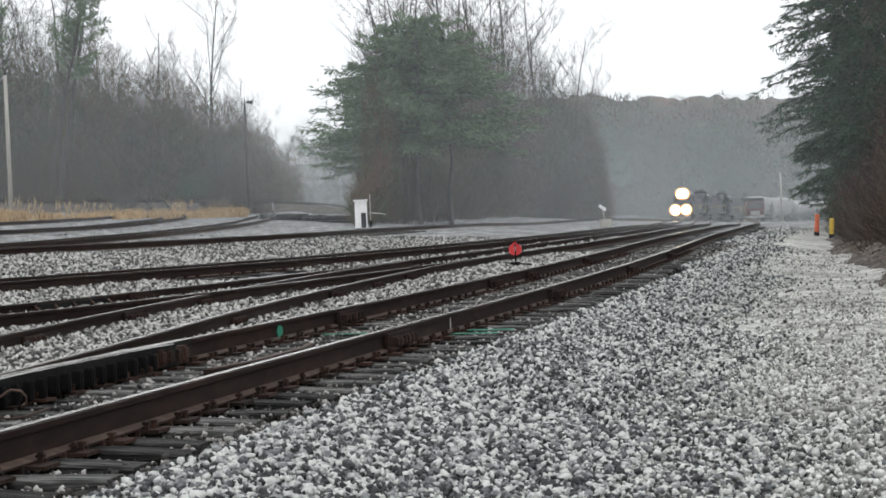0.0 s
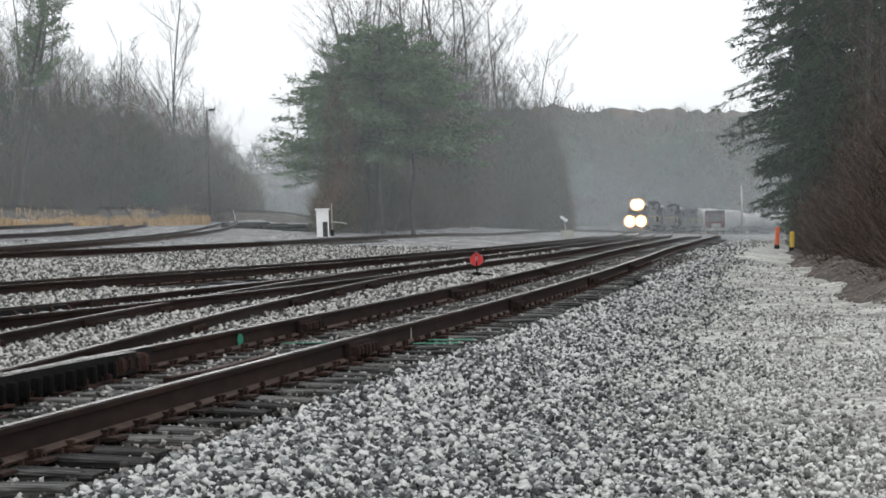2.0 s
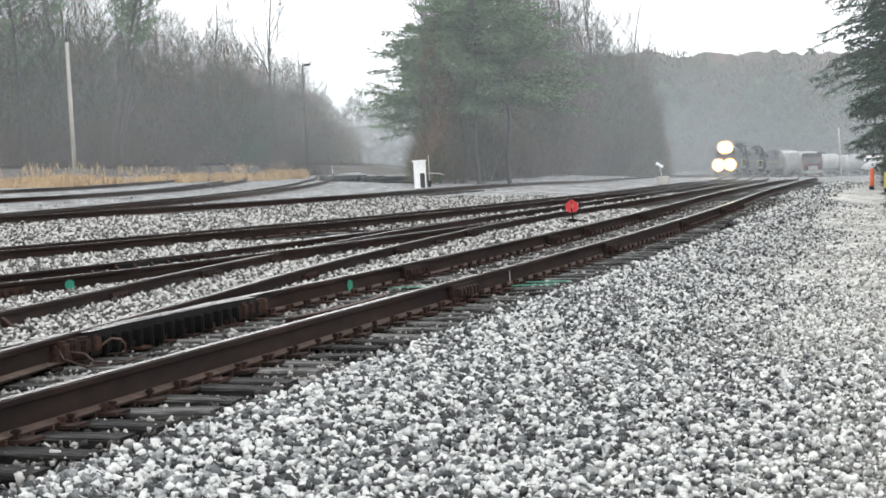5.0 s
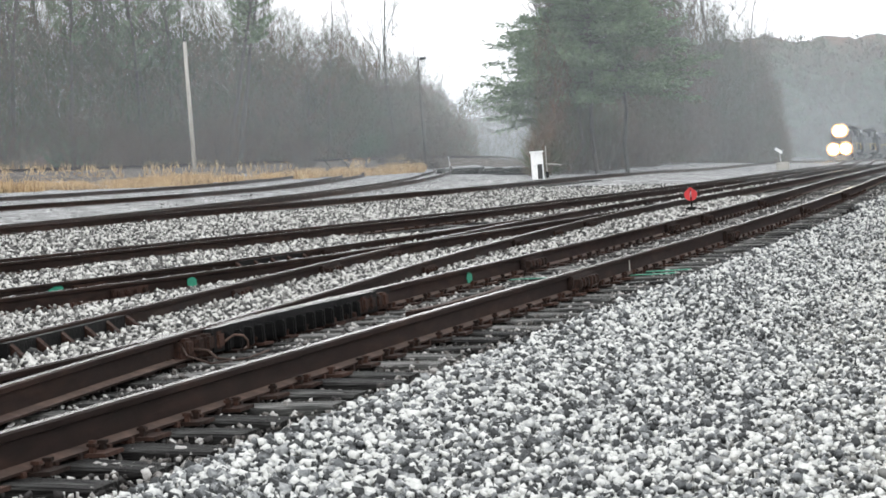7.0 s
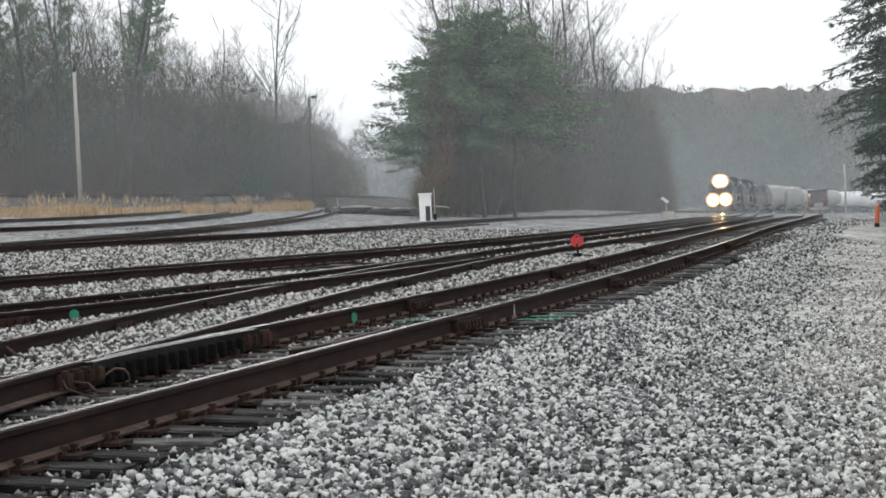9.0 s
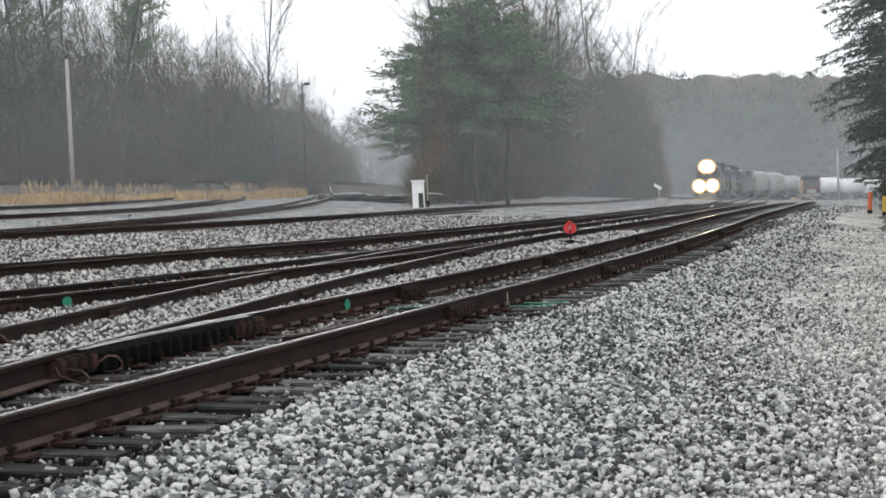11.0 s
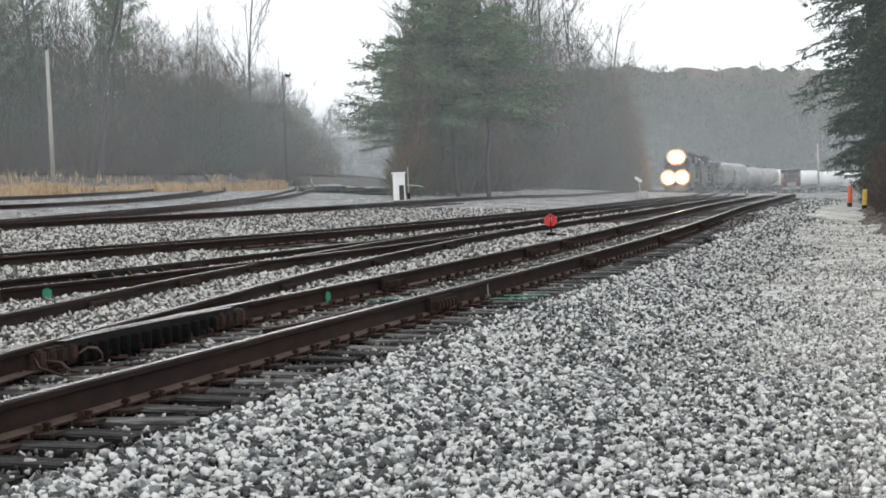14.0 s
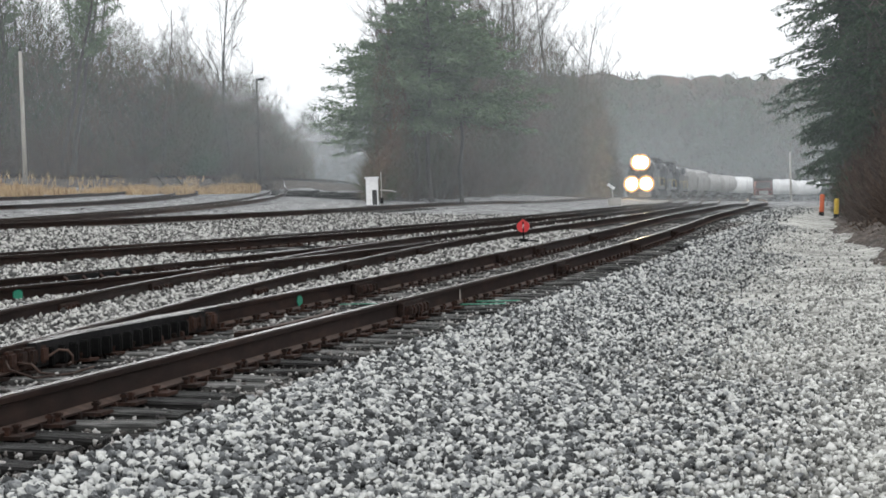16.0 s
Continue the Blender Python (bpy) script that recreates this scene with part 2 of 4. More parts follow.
def smooth_path(points, step=0.5):
    """A smooth line through (y, x) points, as an array of x, y at even steps of y."""
    ys, xs = np.array([p[0] for p in points], float), np.array([p[1] for p in points], float)
    d = np.gradient(xs, ys)
    y = np.arange(ys[0], ys[-1] + 1e-6, step)
    i = np.clip(np.searchsorted(ys, y, "right") - 1, 0, len(ys) - 2)
    h = ys[i + 1] - ys[i]
    s = (y - ys[i]) / h
    x = (1 + 2 * s) * (1 - s) ** 2 * xs[i] + s * (1 - s) ** 2 * h * d[i] + s * s * (3 - 2 * s) * xs[i + 1] + s * s * (s - 1) * h * d[i + 1]
    return np.stack([x, y], 1)


TRACK_A = smooth_path([(-30, -4.97), (2, -4.97), (15, -4.96), (25, -4.95), (35, -5.1), (46, -5.42), (60, -5.95), (85, -6.6), (120, -8), (180, -11.5), (260, -17.5), (320, -22)])
TRACK_B = smooth_path([(-25, -16.5), (0, -13.0), (10, -11.6), (16, -10.8), (21, -10.05), (25, -9.6), (32, -9.15), (45, -8.9), (60, -8.9), (80, -9.3), (110, -10.6), (160, -14), (240, -20.5), (320, -26)])
TRACK_C = smooth_path([(-25, -20.5), (0, -17.4), (18, -15.2), (26, -14.2), (35, -13.2), (42, -12.5), (50, -12.0), (68, -11.5), (90, -11.8), (120, -13.6), (160, -16.6), (240, -23), (320, -28)])
TRACK_D = smooth_path([(-25, -24.3), (28, -22.3), (38, -22.0), (45, -21.9), (53, -21.3), (62, -20.9), (75, -20.8), (90, -21.5), (120, -23.5), (160, -26), (200, -27.8), (240, -29.1), (280, -30.4), (325, -31), (360, -29), (390, -25), (425, -17), (470, -1), (520, 22), (600, 64), (720, 130)], 1.0)
CROSSOVER = smooth_path([(4, -5.35), (10, -6.15), (16, -6.85), (22, -7.6), (28, -8.15), (36, -8.7), (45, -8.95)])

ax = np.concatenate([[-1500, -900, -500, -300, -200, -140, -110], np.arange(-90, -26, 2.0), np.arange(-26, 4, 0.5), np.arange(4, 30, 2), [40, 60, 100, 200, 400, 800, 1500]])
ay = np.concatenate([[-1500, -700, -300, -100, -40, -15, -5, 0], np.arange(3, 60, 0.5), np.arange(60, 200, 2.0), np.arange(200, 520, 8.0), [560, 650, 800, 1100, 1800, 3000]])
gx, gy = np.meshgrid(ax, ay)
wob = np.array([noise.noise((a * 0.7, b * 0.35, 0)) for a, b in zip(gx.ravel(), gy.ravel())]).reshape(gx.shape)
bed = np.exp(-(((gx + 4.97) / 1.35) ** 6)) * (gy < 70)
ruts = np.array([noise.noise((a * 1.6 + b * 0.04, b * 0.09, 4)) for a, b in zip(gx.ravel(), gy.ravel())]).reshape(gx.shape)
gz = land(gx, gy) - 0.06 + 0.06 / (1 + np.exp(np.clip((gx + 6.7) / 0.12, -50, 50))) * (gy < 130) + 0.03 * wob - 0.09 * bed + np.where((gx > -3.2) & (gx < 2) & (gy > 5), 0.06 * ruts, 0)
cols = len(ax)
gf = [(j * cols + i, j * cols + i + 1, (j + 1) * cols + i + 1, (j + 1) * cols + i) for j in range(len(ay) - 1) for i in range(cols - 1)]
gme = bpy.data.meshes.new("ground")
gme.from_pydata(np.stack([gx, gy, gz], -1).reshape(-1, 3).tolist(), [], gf)
gme.materials.append(GROUND)
gme.materials.append(LANE)
gme.materials.append(SOIL)
gme.materials.append(BED)
gme.materials.append(DIRT)


def surface(x, y):
    """Which material lies at a place: 0 gravel, 1 lane, 2 leaf litter, 3 bed with painted shade, 4 dirt bank."""
    left = -1.1 - 0.09 * max(0, min(y - 6, 14)) - 0.038 * max(0, min(y - 20, 60))
    right = float(lane_edge(y))
    if left < x < right and y < 130:
        return 1
    if x >= right and y > 12:
        return 2
    if x < np.interp(y, [90, 120, 140, 165, 200, 240], [-76, -70, -66.5, -62, -58.5, -64]) + 6 and 60 < y < 260:
        return 4
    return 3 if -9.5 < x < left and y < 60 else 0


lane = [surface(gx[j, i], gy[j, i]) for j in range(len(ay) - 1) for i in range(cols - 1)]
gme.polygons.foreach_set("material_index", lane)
gme.polygons.foreach_set("use_smooth", [True] * len(gf))
tagged(new("ground", gme), "grey gravel rail yard ground with packed lane", "ground", kind="structure")


bank_y, bank_x = np.arange(13, 96, 0.4), np.concatenate([[0], np.linspace(0.02, 3.4, 18)])
bank_v = []
for b in bank_y:
    shift = 0.45 * noise.noise((b * 0.16, 7, 0)) + 0.16 * noise.noise((b * 0.9, 7, 2))
    for k, a in enumerate(bank_x):
        px, py = float(lane_edge(b)) + shift * max(0, 1 - a / 2) + a, b + 0.3 * noise.noise((a * 2, b, 1))
        lump = 0.13 * noise.noise((px * 1.5, py * 0.8, 3)) + 0.08 * noise.noise((px * 5, py * 3, 6))
        bank_v.append((px, py, float(land(px, py)) - 0.03 + (lump + 0.05 if k > 1 else -0.1 if k == 0 else 0.0)))
nb = len(bank_x)
bank_me = bpy.data.meshes.new("dirt_bank")
bank_me.from_pydata(bank_v, [], [(j * nb + i, j * nb + i + 1, (j + 1) * nb + i + 1, (j + 1) * nb + i) for j in range(len(bank_y) - 1) for i in range(nb - 1)])
bank_me.materials.append(DIRT)
bank_me.polygons.foreach_set("use_smooth", [True] * len(bank_me.polygons))
tagged(new("dirt_bank", bank_me), "low brown dirt bank along the lane's edge", "bank", kind="structure")


# ---- stones ----
def stones(name, areas, label, seed, mat=None):
    """Loose angular stones over rectangles (x0, x1, y0, y1, per square metre, size, height)."""
    rng = np.random.default_rng(seed)
    cube = np.array([(x, y, z) for z in (-1, 1) for y in (-1, 1) for x in (-1, 1)], float)
    quads = np.array([(0, 2, 3, 1), (4, 5, 7, 6), (0, 1, 5, 4), (1, 3, 7, 5), (3, 2, 6, 7), (2, 0, 4, 6)])
    eight = np.array([(1, 0, 0), (0, 1, 0), (-1, 0, 0), (0, -1, 0), (0, 0, 1), (0, 0, -1)], float) * 1.5
    tris = np.array([(0, 1, 4), (1, 2, 4), (2, 3, 4), (3, 0, 4), (1, 0, 5), (2, 1, 5), (3, 2, 5), (0, 3, 5)])
    vs, loops, starts, n, corners = [], [], [], 0, 0
    for x0, x1, y0, y1, per, size, up, *far in areas:
        k = int((x1 - x0) * (y1 - y0) * per)
        x, y = rng.uniform(x0, x1, k), rng.uniform(y0, y1, k)
        s = size * np.minimum(rng.lognormal(0, 0.3, k), 1.7)
        if far:
            f = (x - x0) / (x1 - x0)
            x += np.where(f > 0.75, rng.normal(0, 0.3, k), 0)
            s *= 1 + f * (far[0] / size - 1)
            up = up + f * (far[1] - up)
        if mat is PALE:
            keep = x < lane_edge(y) + rng.normal(0.1, 0.3, k)
            x, y, s, k = x[keep], y[keep], s[keep], int(keep.sum())
        form, faces = (cube, quads) if y1 <= 18 else (eight, tris)
        p = (form[None] + rng.uniform(-0.45, 0.2, (k, len(form), 3)) * np.sign(form[None] + 1e-6)) * rng.uniform(0.5, 1.05, (k, 1, 3))
        q = rng.normal(size=(k, 4))
        q /= np.linalg.norm(q, axis=1)[:, None]
        w, a, b, c = q.T
        rot = np.stack([1 - 2 * (b * b + c * c), 2 * (a * b - c * w), 2 * (a * c + b * w), 2 * (a * b + c * w), 1 - 2 * (a * a + c * c), 2 * (b * c - a * w), 2 * (a * c - b * w), 2 * (b * c + a * w), 1 - 2 * (a * a + b * b)], 1).reshape(k, 3, 3)
        p = np.einsum("kij,kvj->kvi", rot, p) * s[:, None, None] * 0.5
        z = land(x, y) + up + rng.uniform(-0.05, 0.024, k)
        vs.append((p + np.stack([x, y, z], 1)[:, None]).reshape(-1, 3))
        loops.append((faces[None] + n + len(form) * np.arange(k)[:, None, None]).reshape(-1))
        starts.append(corners + np.arange(0, k * faces.size, faces.shape[1]))
        n += k * len(form)
        corners += k * faces.size
    v = np.concatenate(vs).astype(np.float32)
    loops, starts = np.concatenate(loops).astype(np.int32), np.concatenate(starts).astype(np.int32)
    me = bpy.data.meshes.new(name)
    me.vertices.add(len(v))
    me.vertices.foreach_set("co", v.ravel())
    me.loops.add(len(loops))
    me.loops.foreach_set("vertex_index", loops)
    me.polygons.add(len(starts))
    me.polygons.foreach_set("loop_start", starts)
    me.materials.append(mat or STONE)
    me.update(calc_edges=True)
    return tagged(new(name, me), label, "gravel", kind="stuff")


stones("ballast", [(-3.45, -0.8, 6, 13, 3000, 0.032, 0.022, 0.026, -0.035), (-3.5, -1.5, 13, 22, 1500, 0.037, 0.02, 0.028, -0.04), (-3.55, -2.0, 22, 38, 560, 0.046, 0.01, 0.034, -0.04), (-3.9, -2.9, 38, 60, 190, 0.057, 0.0, 0.045, -0.03), (-4.9, -3.9, 60, 100, 70, 0.075, 0.0, 0.06, -0.02)], "loose angular grey ballast beside the near track", 1)
stones("fine_gravel", [(-1.5, 1.0, 6.5, 13, 1500, 0.025, -0.035), (-1.9, 1.2, 13, 20, 400, 0.028, -0.04), (-2.1, 1.1, 20, 30, 160, 0.03, -0.045), (-2.6, 0.6, 30, 60, 40, 0.036, -0.045)], "fine pale gravel scattered over the lane", 2, PALE)
stones("track_ballast", [(-9.4, -6.3, 10, 24, 900, 0.038, 0.05), (-8.6, -6.35, 24, 50, 420, 0.044, 0.05),
                         (-14, -9.6, 15, 34, 320, 0.046, 0.055), (-22, -12.5, 24, 50, 130, 0.055, 0.055), (-20, -8.6, 40, 75, 65, 0.052, 0.05), (-44, -20, 45, 110, 10, 0.075, -0.04)], "grey crushed stone between the tracks", 3, DULL_STONE)
stones("tie_ballast", [(-6.4, -3.45, 6, 18, 520, 0.027, -0.03), (-6.5, -3.5, 18, 34, 300, 0.032, -0.028), (-6.9, -3.9, 34, 60, 90, 0.042, -0.025)], "small dirty stones lying between the ties", 4, CRUMBS)


# ---- tracks ----
RAIL_PROFILE = [(-0.07, 0.0), (0.07, 0.0), (0.07, 0.012), (0.012, 0.03), (0.009, 0.13), (0.034, 0.14), (0.036, 0.168), (0.026, 0.178), (-0.026, 0.178), (-0.036, 0.168), (-0.034, 0.14), (-0.009, 0.13), (-0.012, 0.03), (-0.07, 0.012)]


def rail_shape(path, side, base=0.02, y0=-1e9, y1=1e9, thin=None):
    """A rail swept along the path, side metres off its middle line."""
    p = path[(path[:, 1] >= y0) & (path[:, 1] <= y1)]
    d = np.gradient(p, axis=0)
    d /= np.linalg.norm(d, axis=1)[:, None]
    nx, ny = d[:, 1], -d[:, 0]
    k = len(RAIL_PROFILE)
    s = Shape()
    z = land(p[:, 0], p[:, 1])
    vs = []
    for i in range(len(p)):
        for a, h in RAIL_PROFILE:
            vs.append((p[i, 0] + nx[i] * (side + a), p[i, 1] + ny[i] * (side + a), z[i] + base + h))
    for i in range(len(p) - 1):
        for j in range(k):
            q = (i * k + j, i * k + (j + 1) % k, (i + 1) * k + (j + 1) % k, (i + 1) * k + j)
            s.f.append(q)
            # 2: sloping flange tops, rust with their light put into the colour
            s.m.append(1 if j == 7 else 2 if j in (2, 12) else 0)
    s.v = vs
    s.f += [tuple(range(k))[::-1], tuple(range((len(p) - 1) * k, len(p) * k))]
    s.m += [0, 0]
    return s


def tie_mesh(seed, length=2.6):
    rng = random.Random(seed)
    s = Shape()
    n, vs, fs = 7, [], []
    for i in range(n):
        x = -length / 2 + length * i / (n - 1)
        w, j = 0.112 + rng.uniform(-0.008, 0.008), rng.uniform(-0.006, 0.006)
        top = rng.uniform(-0.012, 0.006) - (0.015 if i in (0, n - 1) else 0)
        vs += [(x, -w + j, -0.17), (x, w + j, -0.17), (x, w + j, top - 0.012), (x, w - 0.012 + j, top), (x, -w + 0.012 + j, top), (x, -w + j, top - 0.012)]
    for i in range(n - 1):
        for j in range(6):
            fs.append((i * 6 + j, i * 6 + (j + 1) % 6, i * 6 + 6 + (j + 1) % 6, i * 6 + 6 + j))
    fs += [tuple(range(6))[::-1], tuple(range(n * 6 - 6, n * 6))]
    return s.add(vs, fs).mesh("tie", TIE)


TIES = [tie_mesh(i) for i in range(6)]


def along(path, y):
    """Place and heading (degrees) of the path at y."""
    x = np.interp(y, path[:, 1], path[:, 0])
    x2 = np.interp(y + 0.5, path[:, 1], path[:, 0])
    return float(x), math.degrees(math.atan2(-(x2 - x), 0.5))


def fastenings(path, y0, y1, step, sides=(-0.75, 0.75)):
    """Tie plates, spikes and anchors under the rails, for y0 to y1."""
    s = Shape()
    rng = random.Random(int(y0 * 7 + y1))
    y = y0
    while y < y1:
        x, h = along(path, y)
        for a in sides:
            m = pose(x, y, float(land(x, y)), 0, 0, h) @ pose(a, 0, 0)
            s.box((-0.17, -0.09, 0.0), (0.17, 0.09, 0.018), 0, m)
            for b in (-0.09, 0.09):
                for c in (-0.05, 0.05):
                    if rng.random() < 0.8:
                        s.box((b - 0.012, c - 0.012, 0.01), (b + 0.012, c + 0.012, 0.05 + rng.uniform(0, 0.025)), 0, m)
                        s.box((b - 0.02, c - 0.016, 0.045), (b + 0.02, c + 0.016, 0.06), 0, m)
            for c in (-0.14, 0.14):
                s.box((-0.085, c - 0.015, -0.012), (0.085, c + 0.015, 0.028), 0, m)
        y += step
    return s


def joint_bar(path, side, y):
    """Bolted splice bars on a rail joint."""
    s = Shape()
    x, h = along(path, y)
    m = pose(x, y, float(land(x, y)), 0, 0, h) @ pose(side, 0, 0)
    for e in (-1, 1):
        s.box((e * 0.04 - 0.024, -0.42, 0.03), (e * 0.04 + 0.024, 0.42, 0.165), 0, m, 0.008)
        for j in range(6):
            c = -0.33 + 0.132 * j
            s.box((e * 0.085 - 0.04, c - 0.035, 0.055), (e * 0.085 + 0.04, c + 0.035, 0.135), 0, m, 0.01)
    return s


def track(name, path, label, y_ties, rails=(-0.7525, 0.7525), step=0.5, near_joints=()):
    t = empty(name, pose(0, 0, 0), label, "railway track")
    for a in rails:
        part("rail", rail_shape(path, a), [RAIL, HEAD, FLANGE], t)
    rng = random.Random(len(name))
    y, k = y_ties[0], 0
    while y < y_ties[1]:
        x, h = along(path, y)
        ob = part("tie", TIES[k % 6], None, t, m=pose(x + rng.uniform(-0.07, 0.07), y, float(land(x, y)), 0, rng.uniform(-0.4, 0.4), h + rng.uniform(-1.2, 1.2)))
        k += 1
        y += step + rng.uniform(-0.03, 0.03)
    if y_ties[1] > y_ties[0]:
        tagged(part("fastening_hardware", fastenings(path, y_ties[0], min(y_ties[1], 50), step), IRON, t), kind="stuff")
    for a, yy in near_joints:
        part("joint_bar", joint_bar(path, a, yy), IRON, t)
    return t


A = track("railway_track", TRACK_A, "rusty steel rails on weathered timber ties in grey ballast", (-8, 110), near_joints=((0.7525, 17.45), (0.7525, 25.7), (0.7525, 34.4), (-0.7525, 21.45), (-0.7525, 29.95), (-0.7525, 33.45), (-0.7525, 41.1), (0.7525, 43)))
track("railway_track", TRACK_B, "second line of rusty rails joined by a crossover", (12, 80), near_joints=((0.7525, 38.5), (-0.7525, 27.35), (-0.7525, 35)))
track("railway_track", TRACK_C, "rusty rails curving away across the ballast", (20, 80))
track("railway_track", TRACK_D, "dark rails of the line on which the train comes", (30, 90))


X = track("crossover_track", CROSSOVER, "diverging rails of a crossover between two tracks", (17, 30), step=0.52, near_joints=((0.7525, 26.9), (-0.7525, 22.5), (0.7525, 33.3)))
TRACK_E = smooth_path([(40, -34.0), (55, -33.0), (68, -32.4), (84, -34.0), (100, -37.5), (120, -43), (150, -54), (185, -70)], 1.0)
TRACK_F = smooth_path([(50, -44.0), (70, -41.6), (86, -41.2), (108, -44.8), (130, -51), (160, -61)], 1.0)
TRACK_G = smooth_path([(90, -76), (120, -70), (140, -66.5), (165, -62), (200, -58.5), (240, -64)], 1.0)
SIDING = smooth_path([(36, -22.3), (45, -22.8), (56, -24.0), (67, -25.6), (85, -29.0), (106, -33.9), (140, -43), (185, -57)], 1.0)
for line in (TRACK_E, TRACK_F, TRACK_G, SIDING):
    track("railway_track", line, "distant rusty yard track bedded in grey ballast", (0, 0))


def bar_on(path, side, y0, y1, half, z0, z1, s=None, mat=0, taper=0.0, worn=True):
    """A straight bar laid along the path, with flared ends if tapered."""
    s = s or Shape()
    n = 9
    vs, fs = [], []
    for i in range(n):
        y = y0 + (y1 - y0) * i / (n - 1)
        x, h = along(path, y)
        m = pose(x, y, float(land(x, y)), 0, 0, h)
        flare = taper * max(0, abs(i - (n - 1) / 2) / ((n - 1) / 2) - 0.6) * 2.5
        for a, c in ((-half, z0), (half, z0), (half, z1), (-half, z1)):
            vs.append(m @ Vector((side + a + flare, 0, c)))
    for i in range(n - 1):
        for j in range(4):
            fs.append((i * 4 + j, i * 4 + (j + 1) % 4, i * 4 + 4 + (j + 1) % 4, i * 4 + 4 + j))
    fs += [(3, 2, 1, 0), tuple(range(n * 4 - 4, n * 4))]
    s.add(vs, fs, mat)
    s.m = [1 if worn and k % 4 == 2 and k < 4 * (n - 1) else 0 for k in range(len(fs))]
    return s


# frog of the near track, its heel, braces and chunky castings
frog = empty("rail_frog", pose(0, 0, 0), "worn cast steel frog where two rails cross", "rail frog")
part("wing_rail", bar_on(TRACK_A, -0.70, 12.6, 16.0, 0.035, 0.03, 0.196, None, 0, 0.05), [DARKIRON, HEAD], frog, "worn wing rail")
part("wing_rail", bar_on(TRACK_A, -0.80, 12.2, 15.6, 0.035, 0.03, 0.192, None, 0, -0.05), [DARKIRON, HEAD], frog)
part("frog_point", bar_on(TRACK_A, -0.752, 13.6, 16.6, 0.045, 0.05, 0.199), [DARKIRON, HEAD], frog)
for k in range(14):
    y = 12.85 + k * 0.205
    x, h = along(TRACK_A, y)
    part("frog_rib", Shape().box((-0.05, -0.022, 0.02), (0.025, 0.022, 0.15), 0, None, 0.01), DARKIRON, frog, m=pose(x - 0.62, y, float(land(x, y)), 0, 0, h))
for side, y in ((-0.66, 12.45), (-0.66, 15.95)):
    x, h = along(TRACK_A, y)
    s = Shape()
    for j in range(4):
        s.box((-0.05, -0.3 + 0.17 * j, 0.05), (0.06, -0.18 + 0.17 * j, 0.17), 0, None, 0.02)
    s.box((-0.02, -0.36, 0.03), (0.03, 0.36, 0.15), 0, None, 0.01)
    part("heel_block", s, IRON, frog, m=pose(x + side, y, float(land(x, y)), 0, 0, h))
cable = Shape().tube([(-5.58, 12.8, 0.09), (-5.52, 12.83, 0.13), (-5.47, 12.87, 0.12), (-5.45, 12.9, 0.08), (-5.46, 12.92, 0.03), (-5.5, 12.95, 0.015), (-5.55, 13.1, 0.02)], [0.009] * 7, 6)
cable.tube([(-5.6, 12.3, 0.09), (-5.46, 12.25, 0.08), (-5.38, 12.2, 0.03), (-5.33, 12.3, 0.01)], [0.009] * 4, 6)
cable.tube([(-5.6, 12.15, 0.12), (-5.5, 12.0, 0.07), (-5.36, 12.05, 0.01), (-5.25, 12.4, 0.005), (-5.3, 12.9, 0.005)], [0.008] * 5, 6)
part("bond_cable", cable, FLANGE, frog, "bent track bonding cable")

# guard rail inside the near rail of the near track
guard = empty("guard_rail", pose(0, 0, 0), "short rusty guard rail bolted beside the running rail", "guard rail")
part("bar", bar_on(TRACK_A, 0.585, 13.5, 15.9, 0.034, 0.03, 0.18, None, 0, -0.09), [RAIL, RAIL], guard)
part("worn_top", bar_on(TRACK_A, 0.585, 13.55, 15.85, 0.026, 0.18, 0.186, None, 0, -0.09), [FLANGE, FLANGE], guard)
for y in (14.0, 14.7, 15.4):
    x, h = along(TRACK_A, y)
    part("spacer_block", Shape().box((-0.04, -0.08, 0.05), (0.05, 0.08, 0.14), 0, None, 0.01), IRON, guard, m=pose(x + 0.68, y, float(land(x, y)), 0, 0, h))

# ribbed self-guarded castings on the crossover and the second track
for path, side, y0, n, label in ((CROSSOVER, -0.62, 12.6, 5, "ribbed black casting along a crossover rail"), (TRACK_B, -0.64, 24.3, 4, "ribbed black frog casting on the second track")):
    c = empty("frog_casting", pose(0, 0, 0), label, "rail frog")
    part("wall", bar_on(path, side - 0.05, y0, y0 + 0.48 * n, 0.03, 0.02, 0.17), [DARKIRON, DARKIRON], c)
    part("plate", bar_on(path, side + 0.05, y0, y0 + 0.48 * n, 0.13, 0.0, 0.03), [DARKIRON, DARKIRON], c)
    for k in range(n + 1):
        y = y0 + 0.48 * k
        x, h = along(path, y)
        s = Shape().add([(0, -0.02, 0.165), (0, 0.02, 0.165), (0.2, 0.02, 0.03), (0.2, -0.02, 0.03), (0, -0.02, 0.02), (0, 0.02, 0.02)],
                        [(0, 1, 2, 3), (4, 3, 2, 5), (0, 3, 4), (1, 5, 2), (0, 4, 5, 1)])
        part("rib", s, IRON, c, m=pose(x + side - 0.03, y, float(land(x, y)), 0, 0, h - 25))

